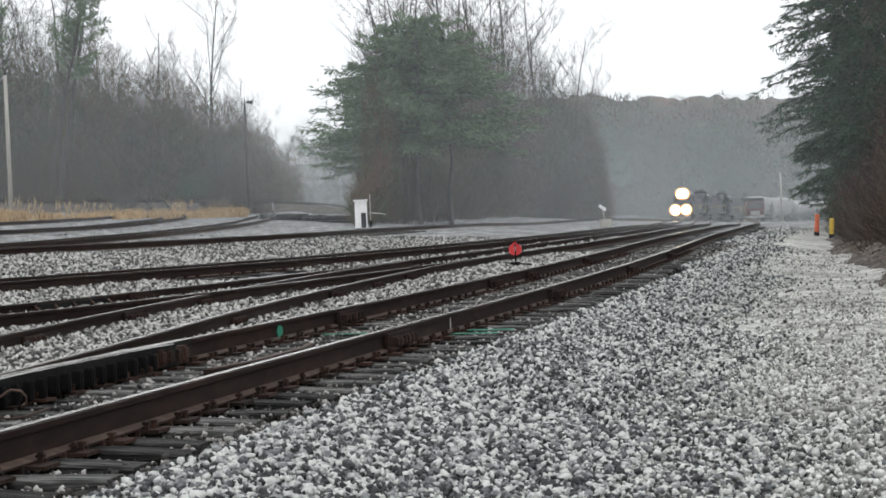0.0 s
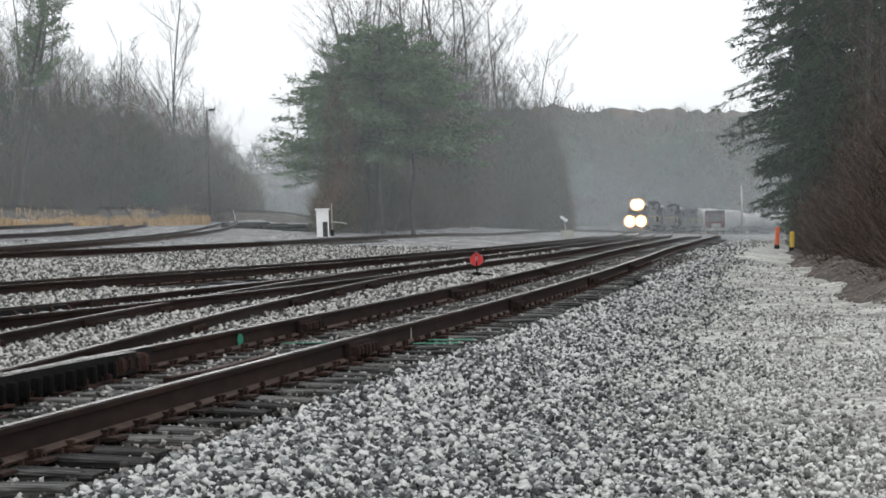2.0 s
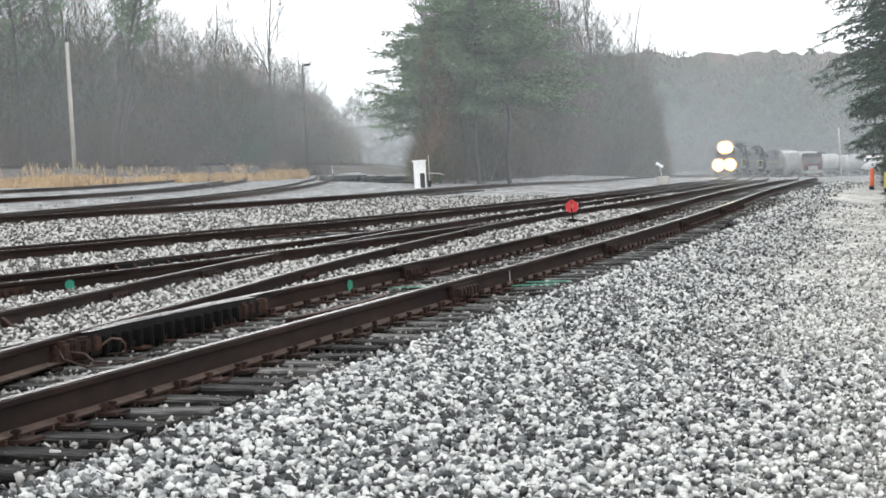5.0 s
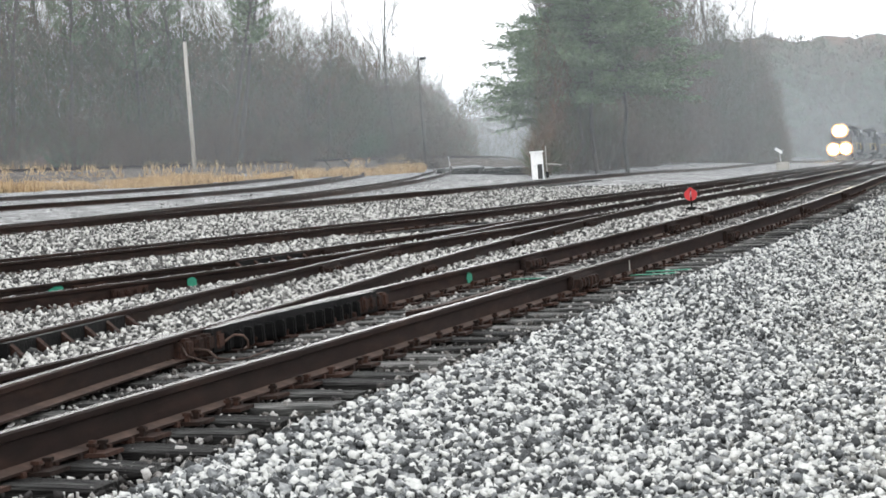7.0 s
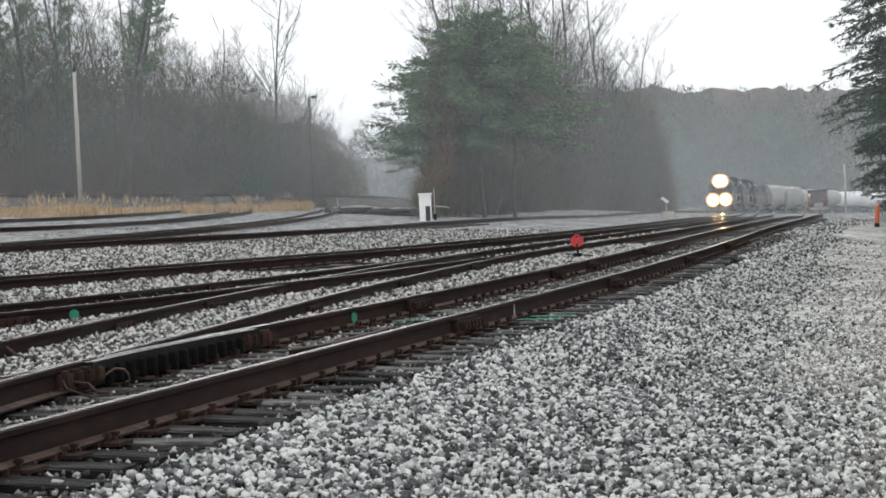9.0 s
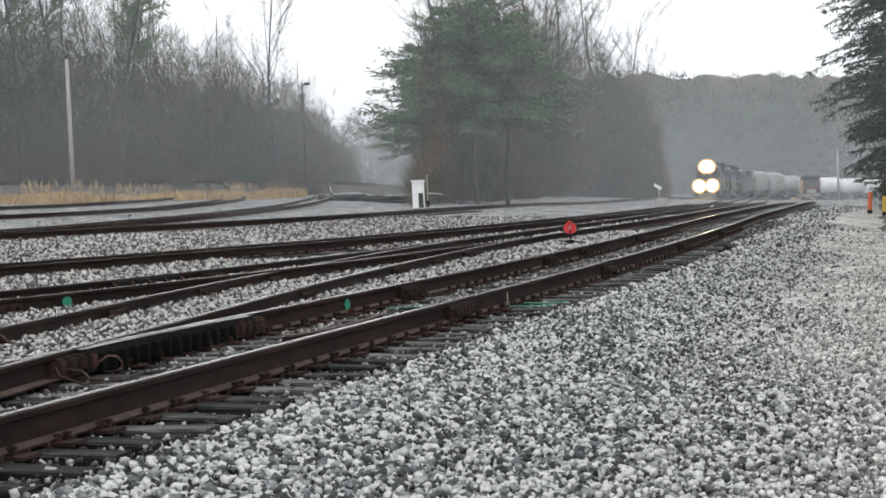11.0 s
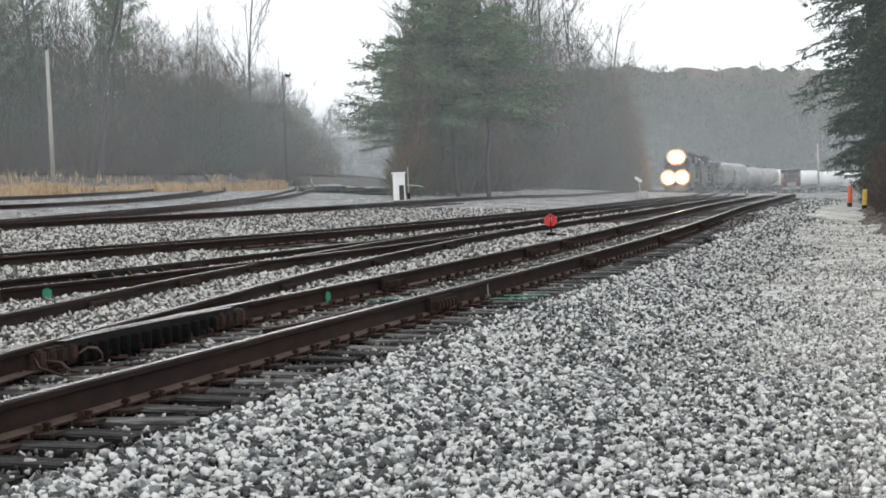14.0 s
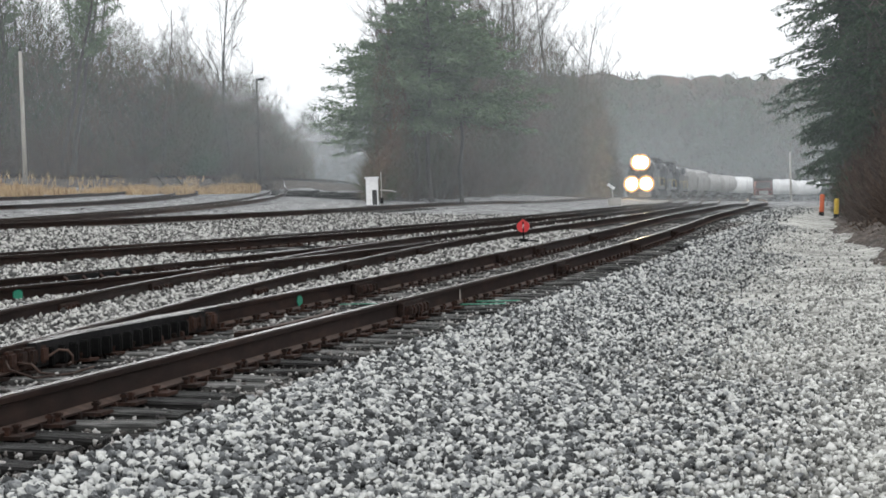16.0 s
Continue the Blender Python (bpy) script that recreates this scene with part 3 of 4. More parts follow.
# chairs, braces and clamps along the crossover rails
for path, side, y in ((CROSSOVER, -0.73, 18.75), (CROSSOVER, -0.73, 25.9), (TRACK_B, -0.73, 20.9), (TRACK_B, 0.775, 19.5), (TRACK_B, 0.775, 32.5), (CROSSOVER, 0.775, 20.9), (TRACK_A, -0.73, 15.2), (CROSSOVER, 0.775, 30.2)):
    x, h = along(path, y)
    s = Shape().box((0.0, -0.32, 0.05), (0.035, 0.32, 0.14), 0, None, 0.008).box((0.0, -0.34, 0.0), (0.14, 0.34, 0.025), 0, None, 0.006)
    for j in range(4):
        s.box((0.03, -0.28 + j * 0.16, 0.07), (0.075, -0.22 + j * 0.16, 0.12), 0, None, 0.01)
        s.box((0.08, -0.26 + j * 0.16, 0.02), (0.12, -0.2 + j * 0.16, 0.065), 0, None, 0.008)
    c = part("rail_clamp", s, IRON)
    c.matrix_world = pose(x, y, float(land(x, y)), 0, 0, h) @ pose(side, 0, 0)
    tagged(c, "rusty bolted clamp bracing a rail joint", "rail clamp", "clamps on the rails")

# green and orange survey marks sprayed on rail webs and ties
for path, side, y, mat, w in ((TRACK_A, -0.735, 19.1, GREEN, 0.1), (TRACK_B, 0.775, 20.7, GREEN, 0.12), (TRACK_B, -0.735, 20.3, GREEN, 0.16), (TRACK_A, 0.775, 19.55, POLE, 0.02)):
    x, h = along(path, y)
    s = Shape()
    rng = random.Random(int(y * 10))
    ring = [(0.0, math.cos(a) * w * rng.uniform(0.6, 1.1), 0.085 + math.sin(a) * 0.075 * rng.uniform(0.75, 1.1)) for a in [k * math.pi / 7 for k in range(14)]]
    s.add(ring + [(-0.006, p[1], p[2]) for p in ring], [tuple(range(14))] + [(k, k + 14, (k + 1) % 14 + 14, (k + 1) % 14) for k in range(14)])
    c = part("paint_mark", s, mat)
    c.matrix_world = pose(x, y, float(land(x, y)), 0, 0, h) @ pose(side + 0.004, 0, 0.01)
    tagged(c, "sprayed paint mark on the web of a rail", "paint mark", "paint marks")
for y, a, n in ((19.35, 1.05, 0.1), (19.85, 1.1, 0.09), (19.8, -0.3, 0.06)):
    c = part("paint_mark", Shape().box((-0.22, -n / 2, 0), (0.22, n / 2, 0.004)), GREEN)
    c.matrix_world = pose(-4.95 + a, y, 0.012)
    tagged(c, "green paint sprayed on a weathered tie", "paint mark", "paint marks")
# loose old timber and boards beside the ties
for x, y, h, l in ((-7.0, 21.5, 80, 1.6), (-7.3, 27.2, 82, 1.4)):
    c = part("board", Shape().box((-l / 2, -0.06, 0), (l / 2, 0.06, 0.035), 0, None, 0.008), POLE)
    c.matrix_world = pose(x, y, float(land(x, y)) - 0.01, 2, 1, h)
    tagged(c, "weathered grey board lying in the ballast", "board", "loose boards")

# ---- lineside things ----
def switch_stand(x, y):
    z = float(land(x, y)) - 0.02
    t = empty("switch_stand", pose(x, y, z), "low switch stand with a red round target", "switch stand")
    part("base", Shape().box((-0.28, -0.1, 0), (0.3, 0.1, 0.07), 0, None, 0.02).box((-0.1, -0.08, 0.07), (0.1, 0.08, 0.16), 0, None, 0.02), DARKIRON, t)
    part("lever", Shape().tube([(0.05, 0, 0.12), (0.3, -0.03, 0.1), (0.42, -0.05, 0.06)], [0.02, 0.018, 0.025]), DARKIRON, t)
    part("mast", Shape().tube([(0, 0, 0.1), (0, 0, 0.5)], [0.018, 0.016], 8), DARKIRON, t)
    disc = Shape()
    n = 20
    disc.add([(0.13 * math.cos(2 * math.pi * k / n), e, 0.4 + 0.12 * math.sin(2 * math.pi * k / n)) for e in (-0.008, 0.008) for k in range(n)],
             [tuple(range(n)), tuple(range(n, 2 * n))[::-1]] + [(k, k + n, (k + 1) % n + n, (k + 1) % n) for k in range(n)])
    target = part("target", disc, RED, t, "red painted steel disc")
    part("arrow", Shape().box((-0.012, -0.013, 0.36), (0.012, -0.009, 0.46)), WHITE, target, "white mark on the disc")
    part("lamp", Shape().box((-0.04, -0.04, 0.5), (0.04, 0.04, 0.545), 0, None, 0.015), RED, t)


switch_stand(-7.2, 40.0)

z = float(land(-25.2, 98))
case = empty("relay_case", pose(-25.2, 98, z - 0.05, 0, 0, 14), "tall white metal relay case beside the track", "relay case")
part("body", Shape().box((-0.3, -0.28, 0.1), (0.3, 0.28, 1.42), 0, None, 0.02), WHITE, case)
part("roof", Shape().box((-0.36, -0.34, 1.42), (0.36, 0.34, 1.5), 0, None, 0.02), WHITE, case)
part("door", Shape().box((0.0, -0.31, 0.12), (0.24, -0.28, 0.85), 0, None, 0.006), BLACK, case, "open dark lower door panel")
part("plinth", Shape().box((-0.26, -0.24, 0), (0.26, 0.24, 0.1)), GROUND, case)
part("mast", Shape().tube([(0.46, 0, 0), (0.46, 0, 1.75)], [0.03, 0.025], 6), POLE, case, "thin grey conduit mast")
part("meter_box", Shape().box((0.38, -0.08, 0.15), (0.54, 0.08, 0.45), 0, None, 0.02), DARKIRON, case)
part("arm", Shape().tube([(0.4, 0, 0.84), (1.0, -0.2, 0.78), (1.2, -0.3, 0.72)], [0.04, 0.03, 0.02], 6), POLE, case)

for x, y, w, h in ((-22.0, 100, 0.1, 0.11),):
    c = part("equipment_box", Shape().box((-w, -w, 0), (w, w, 2 * h), 0, None, 0.03).box((-w * 0.7, -w * 0.7, 2 * h), (w * 0.7, w * 0.7, 2 * h + 0.06), 0, None, 0.02), DARKIRON)
    c.matrix_world = pose(x, y, float(land(x, y)) - 0.05)
    tagged(c, "low black metal equipment box in the ballast", "equipment box")

sx, sy = -19.0, 142.0
sig = empty("marker_sign", pose(sx, sy, float(land(sx, sy)) - 0.05, 0, 0, 8), "white sign on a thin post with a base box", "sign")
part("post", Shape().tube([(0, 0, 0), (-0.2, 0, 1.35)], [0.03, 0.03], 6), POLE, sig)
part("board", Shape().box((-0.28, -0.02, -0.1), (0.28, 0.02, 0.1), 0, pose(-0.2, -0.05, 1.35, 0, 35, 0), 0.01), WHITE, sig)
part("base_box", Shape().box((-0.45, -0.3, 0), (0.45, 0.3, 0.55), 0, None, 0.04), POLE, sig)


def pole(x, y, h, r, lean, label, lamp=False):
    p = empty("utility_pole", pose(x, y, float(land(x, y)) - 0.1, 0, lean, 0), label, "pole")
    part("shaft", Shape().tube([(0, 0, 0), (0, 0, h * 0.5), (0, 0, h)], [r, r * 0.85, r * 0.7], 8), BARK if lamp else POLE, p, smooth=True)
    part("cap", Shape().tube([(0, 0, h), (0, 0, h + 0.12), (0, 0, h + 0.5)], [r * 0.4, r * 0.35, r * 0.12], 6), DARKIRON, p)
    if lamp:
        part("lamp_arm", Shape().tube([(0, 0, h - 0.2), (0.15, 0, h + 0.05), (0.3, 0, h + 0.05)], [0.05, 0.04, 0.04], 6), DARKIRON, p)
        part("lamp_head", Shape().box((0.2, -0.18, h - 0.05), (0.7, 0.18, h + 0.18), 0, None, 0.05), DARKIRON, p)


pole(-55.0, 123.5, 9.35, 0.17, -0.2, "weathered bare wooden utility pole in dry grass")
pole(-55.5, 175.5, 9.6, 0.13, 0, "dark lamp pole before the woods", True)
pole(-16.8, 352, 8.6, 0.2, 0, "pale pole behind the tank cars")

for x, mat, h, lean, label in ((-2.78, ORANGE, 0.86, 4, "orange plastic marker bollard at the lane's edge"), (-2.2, YELLOW, 0.78, 3, "yellow plastic marker bollard at the lane's edge")):
    b = empty("marker_bollard", pose(x, 83, float(land(x, 83)) - 0.06, 0, lean, 0), label, "bollard", "bollards by the lane")
    part("body", Shape().tube([(0, 0, 0.16), (0, 0, h - 0.03), (0, 0, h)], [0.095, 0.095, 0.075], 12), mat, b, smooth=False)
    part("foot", Shape().tube([(0, 0, 0), (0, 0, 0.16)], [0.11, 0.1], 12), DARKIRON, b, "dark foot")
log = part("log", Shape().tube([(-0.9, 0, 0.1), (0, 0.1, 0.12), (1.1, 0.0, 0.08)], [0.1, 0.09, 0.06], 7), BARK)
log.matrix_world = pose(-1.3, 82, float(land(-1.3, 82)) - 0.05, 0, 0, -20)
tagged(log, "fallen grey log by the lane", "log")


# ---- trees ----
def bare_tree(name, seed, height, spread, label):
    """A leafless tree: trunk and limbs as tapered tubes, and a crown of fine twigs."""
    rng = random.Random(seed)
    wood, twigs = Shape(), Shape()

    def limb(p, d, length, r, level):
        n = (6, 5, 4, 3)[level]
        pts, rad = [p.copy()], [r]
        for i in range(n):
            d = (d + Vector((rng.uniform(-1, 1), rng.uniform(-1, 1), rng.uniform(-0.5, 0.5))) * (0.1, 0.24, 0.3, 0.3)[level] + Vector((0, 0, (0.0, 0.13, 0.1, 0.08)[level]))).normalized()
            p = p + d * length / n
            pts.append(p.copy())
            rad.append(r * (1 - 0.75 * (i + 1) / n) if level else r * (1 - 0.7 * (i + 1) / n))
        if level < 3:
            wood.tube(pts, rad, 6 if level == 0 else 3, 0, False)
        else:
            e = (pts[-1] - pts[0])
            a = e.orthogonal().normalized() * r
            b = e.cross(a).normalized() * r
            mid = pts[1]
            twigs.add([pts[0] + a, pts[0] - a * 0.5 + b, pts[0] - a * 0.5 - b, mid + a * 0.6, mid - a * 0.3 + b * 0.6, pts[-1]], [(0, 1, 4, 3), (1, 2, 4), (2, 0, 3, 4), (3, 4, 5)])
            return
        kids = (13, 8, 8)[level]
        for k in range(kids):
            s = 0.3 + 0.68 * (k + rng.random()) / kids if level == 0 else rng.uniform(0.2, 1.0)
            i = min(n - 1, int(s * n))
            q = pts[i].lerp(pts[i + 1], s * n - i)
            w = rng.uniform(0, 2 * math.pi)
            side = Vector((math.cos(w), math.sin(w), rng.uniform(0.0, 0.5)))
            nd = (Vector((0, 0, 0.5)) + side * spread if level == 0 else d * 0.6 + side * spread).normalized()
            limb(q, nd, length * ((0.42, 0.4, 0.4)[level]) * rng.uniform(0.7, 1.15) * (1.2 - 0.62 * s), max(0.008, r * (1 - 0.7 * s) * 0.5), level + 1)

    limb(Vector((0, 0, -0.2)), Vector((0, 0, 1)), height * 0.78, height * 0.0048 + 0.01, 0)
    t = empty(name, pose(0, 0, -60), label, "tree")
    part("trunk", wood, BARK, t, smooth=True)
    part("crown", twigs, TWIG, t)
    return t


def spray(s, p, d, length, width, rng):
    """One small spray of needles: a bent narrow blade."""
    a = d.orthogonal().normalized()
    a = (a * math.cos(w := rng.uniform(0, 6.28)) + d.cross(a) * math.sin(w)) * width
    tip = p + d * length + Vector((0, 0, -0.15 * length))
    mid = p + d * length * 0.5
    s.add([p, mid + a, tip, mid - a + Vector((0, 0, -0.2 * width))], [(0, 1, 2, 3)])


def conifer(name, seed, height, reach, bare, needle, label, droop=0.25, branches=120, sprays=46, size=0.32, taper=1.0, skirt=1.0, puff=0.35, rise=0.2):
    """An evergreen: trunk, boughs in loose layers and thousands of needle sprays."""
    rng = random.Random(seed)
    wood, leaf = Shape(), Shape()
    bend = [Vector((rng.uniform(-0.2, 0.2), rng.uniform(-0.2, 0.2), height * i / 6)) for i in range(7)]
    bend[0] = Vector((0, 0, -0.2))
    wood.tube(bend, [height * 0.011 * (1 - i / 6.6) + 0.02 for i in range(7)], 7, 0, False)
    for b in range(branches):
        h = bare + (1 - bare) * (b + rng.random()) / branches
        r = min(1.0, skirt + 2.6 * (h - bare)) * reach * ((1 - h) / (1 - bare)) ** (0.75 * taper) * rng.uniform(0.42, 1.15) + 0.25
        w = rng.uniform(0, 2 * math.pi)
        out = Vector((math.cos(w), math.sin(w), rise + rng.uniform(-0.28, 0.28)))
        p = Vector((0, 0, height * h))
        pts = [p]
        for i in range(4):
            out = (out + Vector((rng.uniform(-0.15, 0.15), rng.uniform(-0.15, 0.15), -droop * 0.5))).normalized()
            pts.append(pts[-1] + out * r / 4)
        wood.tube(pts, [0.05, 0.04, 0.03, 0.02, 0.006], 3, 0, False)
        k = int(sprays * (0.35 + 0.65 * r / reach))
        for j in range(k):
            s = rng.random() ** 0.7
            i = min(3, int(s * 4))
            q = pts[i].lerp(pts[i + 1], s * 4 - i)
            d0 = (pts[i + 1] - pts[i]).normalized()
            side = Vector((rng.uniform(-1, 1), rng.uniform(-1, 1), rng.uniform(-puff, puff)))
            d = (d0 * 0.8 + side * 0.9).normalized()
            q = q + d * rng.uniform(0, 0.22) * r * 0.5
            spray(leaf, q, d, size * rng.uniform(0.7, 1.5), size * 0.16, rng)
    t = empty(name, pose(0, 0, -60), label, "tree")
    part("trunk", wood, BARK, t)
    part("crown", leaf, needle, t)
    return t


def shrub(name, seed, height, mat, label, leafy=0):
    rng = random.Random(seed)
    s = Shape()
    for k in range(130):
        w, f = rng.uniform(0, 6.28), rng.uniform(0, 1) ** 0.6
        base = Vector((math.cos(w) * f * 0.7, math.sin(w) * f * 0.7, 0)) * height * 0.5
        d = Vector((math.cos(w) * f * 0.7 + rng.uniform(-0.3, 0.3), math.sin(w) * f * 0.7 + rng.uniform(-0.3, 0.3), 1)).normalized()
        l = height * rng.uniform(0.5, 1.0)
        tip = base + d * l
        a, b = Vector((0.007, 0, 0)), Vector((0, 0.007, 0))
        s.add([base + a, base - a + b, base - a - b, tip], [(0, 1, 3), (1, 2, 3), (2, 0, 3)])
        for j in range(11 + leafy):
            q = base.lerp(tip, rng.uniform(0.2, 1))
            e = (d + Vector((rng.uniform(-1, 1), rng.uniform(-1, 1), rng.uniform(-0.4, 0.6)))).normalized()
            if j < 11:
                r = q + e * height * rng.uniform(0.08, 0.22)
                s.add([q + a * 0.6, q - a * 0.4 + b * 0.5, q - b * 0.5, r], [(0, 1, 3), (1, 2, 3), (2, 0, 3)])
            else:
                spray(s, q, e, 0.16, 0.05, rng)
    t = part(name, s, mat)
    t.matrix_world = pose(0, 0, -60)
    return tagged(t, label, "shrub")


BARE = [bare_tree("bare_tree", 11, 15, 0.75, "tall leafless grey tree with fine twigs"), bare_tree("bare_tree", 12, 13, 0.95, "leafless broad-crowned tree in thin mist"),
        bare_tree("bare_tree", 13, 16, 0.6, "slender leafless grey tree in thin mist"), bare_tree("bare_tree", 14, 11, 0.85, "leafless young tree at the wood's edge")]
HEMLOCK = conifer("conifer", 21, 20, 4.3, 0.06, NEEDLE, "dark green evergreen with drooping layered boughs", 0.28, 380, 170, 0.22, 0.5, 0.3)
WIDE = conifer("conifer", 22, 13.0, 6.0, 0.42, PINE, "broad green evergreen with level layered boughs", 0.03, 96, 240, 0.3, 0.42, 0.75, 0.5, 0.15)
PINES = [conifer("pine_tree", 23, 19, 3.0, 0.52, PINE, "tall leaning pine with a sparse green crown", -0.1, 40, 110, 0.3, 0.5, 0.6, 1.0, 0.5),
         conifer("pine_tree", 24, 16, 2.4, 0.45, PINE, "slim pine with tufted green crown", -0.1, 36, 100, 0.3, 0.5, 0.6, 1.0, 0.5)]
SHRUBS = [shrub("shrub", 31, 2.6, BRUSH, "tangled brown leafless brush"), shrub("shrub", 32, 3.4, BRUSH, "tall tangled brown brush"),
          shrub("shrub", 33, 1.8, TWIG, "low grey leafless brush"), shrub("shrub", 34, 3.0, NEEDLE, "dark green evergreen shrub", 16)]
rng = random.Random(77)
used = set()


def plant(kind, x, y, scale=1.0, lean=0.0, tall=1.0, group=""):
    m = pose(x, y, float(land(x, y)) - 0.12, 0, lean, 0) @ pose(0, 0, 0, 0, 0, rng.uniform(0, 360)) @ Matrix.Diagonal((scale, scale, scale * tall, 1))
    if kind in used:
        ob = copy_thing(kind, m)
    else:
        used.add(kind)
        ob = kind
        ob.matrix_basis = m
    if group:
        tagged(ob, group=group)
    return ob


def polar(a, r):
    return -math.sin(radians(a)) * r, math.cos(radians(a)) * r


def thicket(name, places, low, high, width, mat, label, seed):
    """A tangle of countless thin twigs: places are (x, y, top) with twigs from the ground to top."""
    r = np.random.default_rng(seed)
    p = np.array(places)
    n = len(p)
    z0 = land(p[:, 0], p[:, 1]) + p[:, 2] * r.uniform(0, 1, n) ** 1.15
    d = np.stack([r.normal(0, 0.6, n), r.normal(0, 0.6, n), r.uniform(-0.1, 0.9, n)], 1)
    d /= np.linalg.norm(d, axis=1)[:, None]
    l = r.uniform(low, high, n)
    w = r.uniform(0, 6.28, n)
    side = np.stack([np.cos(w), np.sin(w), np.zeros(n)], 1) * (width * r.uniform(0.5, 1.3, n))[:, None]
    a = np.stack([p[:, 0], p[:, 1], z0], 1)
    v = np.stack([a - side, a + side, a + d * l[:, None]], 1).reshape(-1, 3)
    me = bpy.data.meshes.new(name)
    me.from_pydata(v.tolist(), [], np.arange(3 * n).reshape(-1, 3).tolist())
    me.materials.append(mat)
    return tagged(new(name, me), label, "undergrowth", kind="stuff")


def hillside(name, crest, depth, label):
    """A rising slope of woodland floor: crest is (angle, distance, height)."""
    s = Shape()
    for a, r, h in crest:
        for f, up in ((0, -1.0), (0.3, h * 0.7), (0.6, h), (1.0, h * 1.05)):
            x, y = polar(a, r + f * depth)
            s.v.append((x, y, float(land(x, y)) + up))
    for i in range(len(crest) - 1):
        for j in range(3):
            s.f.append((i * 4 + j, i * 4 + j + 1, i * 4 + 5 + j, i * 4 + 4 + j))
            s.m.append(0)
    tagged(part(name, s, THICKET, smooth=True), label, "hillside", kind="structure")


# woods beyond the grass
for k in range(70):
    a = 17.0 + 15 * rng.random() ** 0.8
    r = rng.uniform(180, 240) + (23 - a) * 1.5 + max(0, 19.5 - a) * 26
    plant(rng.choice(BARE), *polar(a, r), rng.uniform(0.85, 1.12) * float(np.interp(a, [16.8, 17.4, 18.5, 20, 25], [0.85, 1.05, 1.15, 1.15, 1.45])), rng.gauss(0, 3.0), group="trees of the left wood")
for k in range(36):
    a = rng.uniform(16.8, 32)
    plant(SHRUBS[rng.choice((0, 1, 1, 2, 3))], *polar(a, rng.uniform(160, 185) + (23 - a) * 2), rng.uniform(0.8, 1.6), group="brush at the wood's edge")
for a, r, s, lean in ((23.0, 166, 0.98, 12), (22.7, 168, 1.02, 10), (25.4, 176, 1.1, -1), (24.6, 186, 1.05, 2), (27.3, 174, 1.05, 3), (26.1, 190, 1.0, -2), (29.0, 176, 1.0, 2), (30.3, 172, 1.0, -2)):
    plant(PINES[0] if a < 23.1 else rng.choice(PINES), *polar(a, r), s, lean, group="pines of the left wood")
WOOD_TOP = ([16.4, 16.8, 17.2, 17.8, 18.6, 20, 22, 25, 34], [0.03, 0.036, 0.043, 0.051, 0.057, 0.066, 0.076, 0.092, 0.1])
tangle = []
for k in range(220000):
    a = 16.0 + 16.1 * rng.random() ** 1.1
    if rng.random() > (a - 15.9) / 1.7:
        continue
    r = rng.uniform(176, 250) + (23 - a) * 2 + max(0, 19.5 - a) * 26
    tangle.append((*polar(a, r), r * float(np.interp(a, *WOOD_TOP)) * (0.95 + 0.3 * noise.noise((a * 1.1, r * 0.03, 5)) + 0.2 * noise.noise((a * 4.0, r * 0.05, 7)))))
thicket("undergrowth", tangle, 0.7, 2.0, 0.024, THICKET, "misty tangle of bare twigs filling the wood", 8)
thicket("undergrowth", [(x, y, 0.72 * top) for x, y, top in tangle[::2]], 0.8, 2.2, 0.05, THICKET, "dense misty brush inside the wood", 18)
hillside("wooded_slope", [(a, 256 + max(0, 19.5 - a) * 26, (262 + max(0, 19.5 - a) * 26) * float(np.interp(a, *WOOD_TOP)) * (0.36 + 0.08 * noise.noise((a * 1.2, 3, 0)))) for a in np.arange(16.4, 36, 0.1)], 60, "wooded slope behind the left wood")
# distance in the gap between the woods
for k in range(12):
    plant(rng.choice(BARE), *polar(rng.uniform(13.5, 17.6), rng.uniform(600, 660)), rng.uniform(1.4, 1.8), group="distant trees")
thicket("distant_undergrowth", [(*polar(a := rng.uniform(12.5, 18.6), rng.uniform(610, 690)), 26 + 8 * noise.noise((a * 2.2, 4, 0))) for k in range(34000)], 1.6, 3.6, 0.1, THICKET, "far misty tangle of bare trees", 9)
hillside("distant_slope", [(a, 690, 14 + 3 * noise.noise((a * 2.2, 4, 0)) + 1.0 * noise.noise((a * 12.0, 4, 2))) for a in np.arange(12.0, 19.0, 0.08)], 60, "distant wooded slope in mist")
# clump between the lines
CLUMP_TOP = ([7.4, 8.0, 9.0, 10.0, 11.0, 12.0, 13.0, 14.0, 14.6, 15.2], [0.04, 0.06, 0.083, 0.097, 0.104, 0.104, 0.096, 0.08, 0.062, 0.04])
plant(WIDE, *polar(12.75, 141), 1.08, group="evergreens between the lines")
for a, r, s in ((13.85, 141, 0.8), (11.9, 146, 0.98), (14.2, 150, 0.62), (13.2, 147, 0.95)):
    plant(WIDE, *polar(a, r), s, group="evergreens between the lines")
for k in range(40):
    a = rng.uniform(7.9, 14.2)
    r = 149 + (13.8 - a) * 15 + rng.uniform(0, 26)
    plant(rng.choice(BARE), *polar(a, r), rng.uniform(0.84, 1.0) * r * float(np.interp(a, *CLUMP_TOP)) / 14.2, rng.gauss(0, 4), group="bare trees between the lines")
for k in range(26):
    a = rng.uniform(7.9, 13.6)
    r = 121 + (14 - a) * 19 + rng.uniform(0, 22)
    plant(SHRUBS[rng.choice((0, 1, 1, 1, 2))], *polar(a, r), rng.uniform(0.8, 1.6), group="brush between the lines")
tangle = []
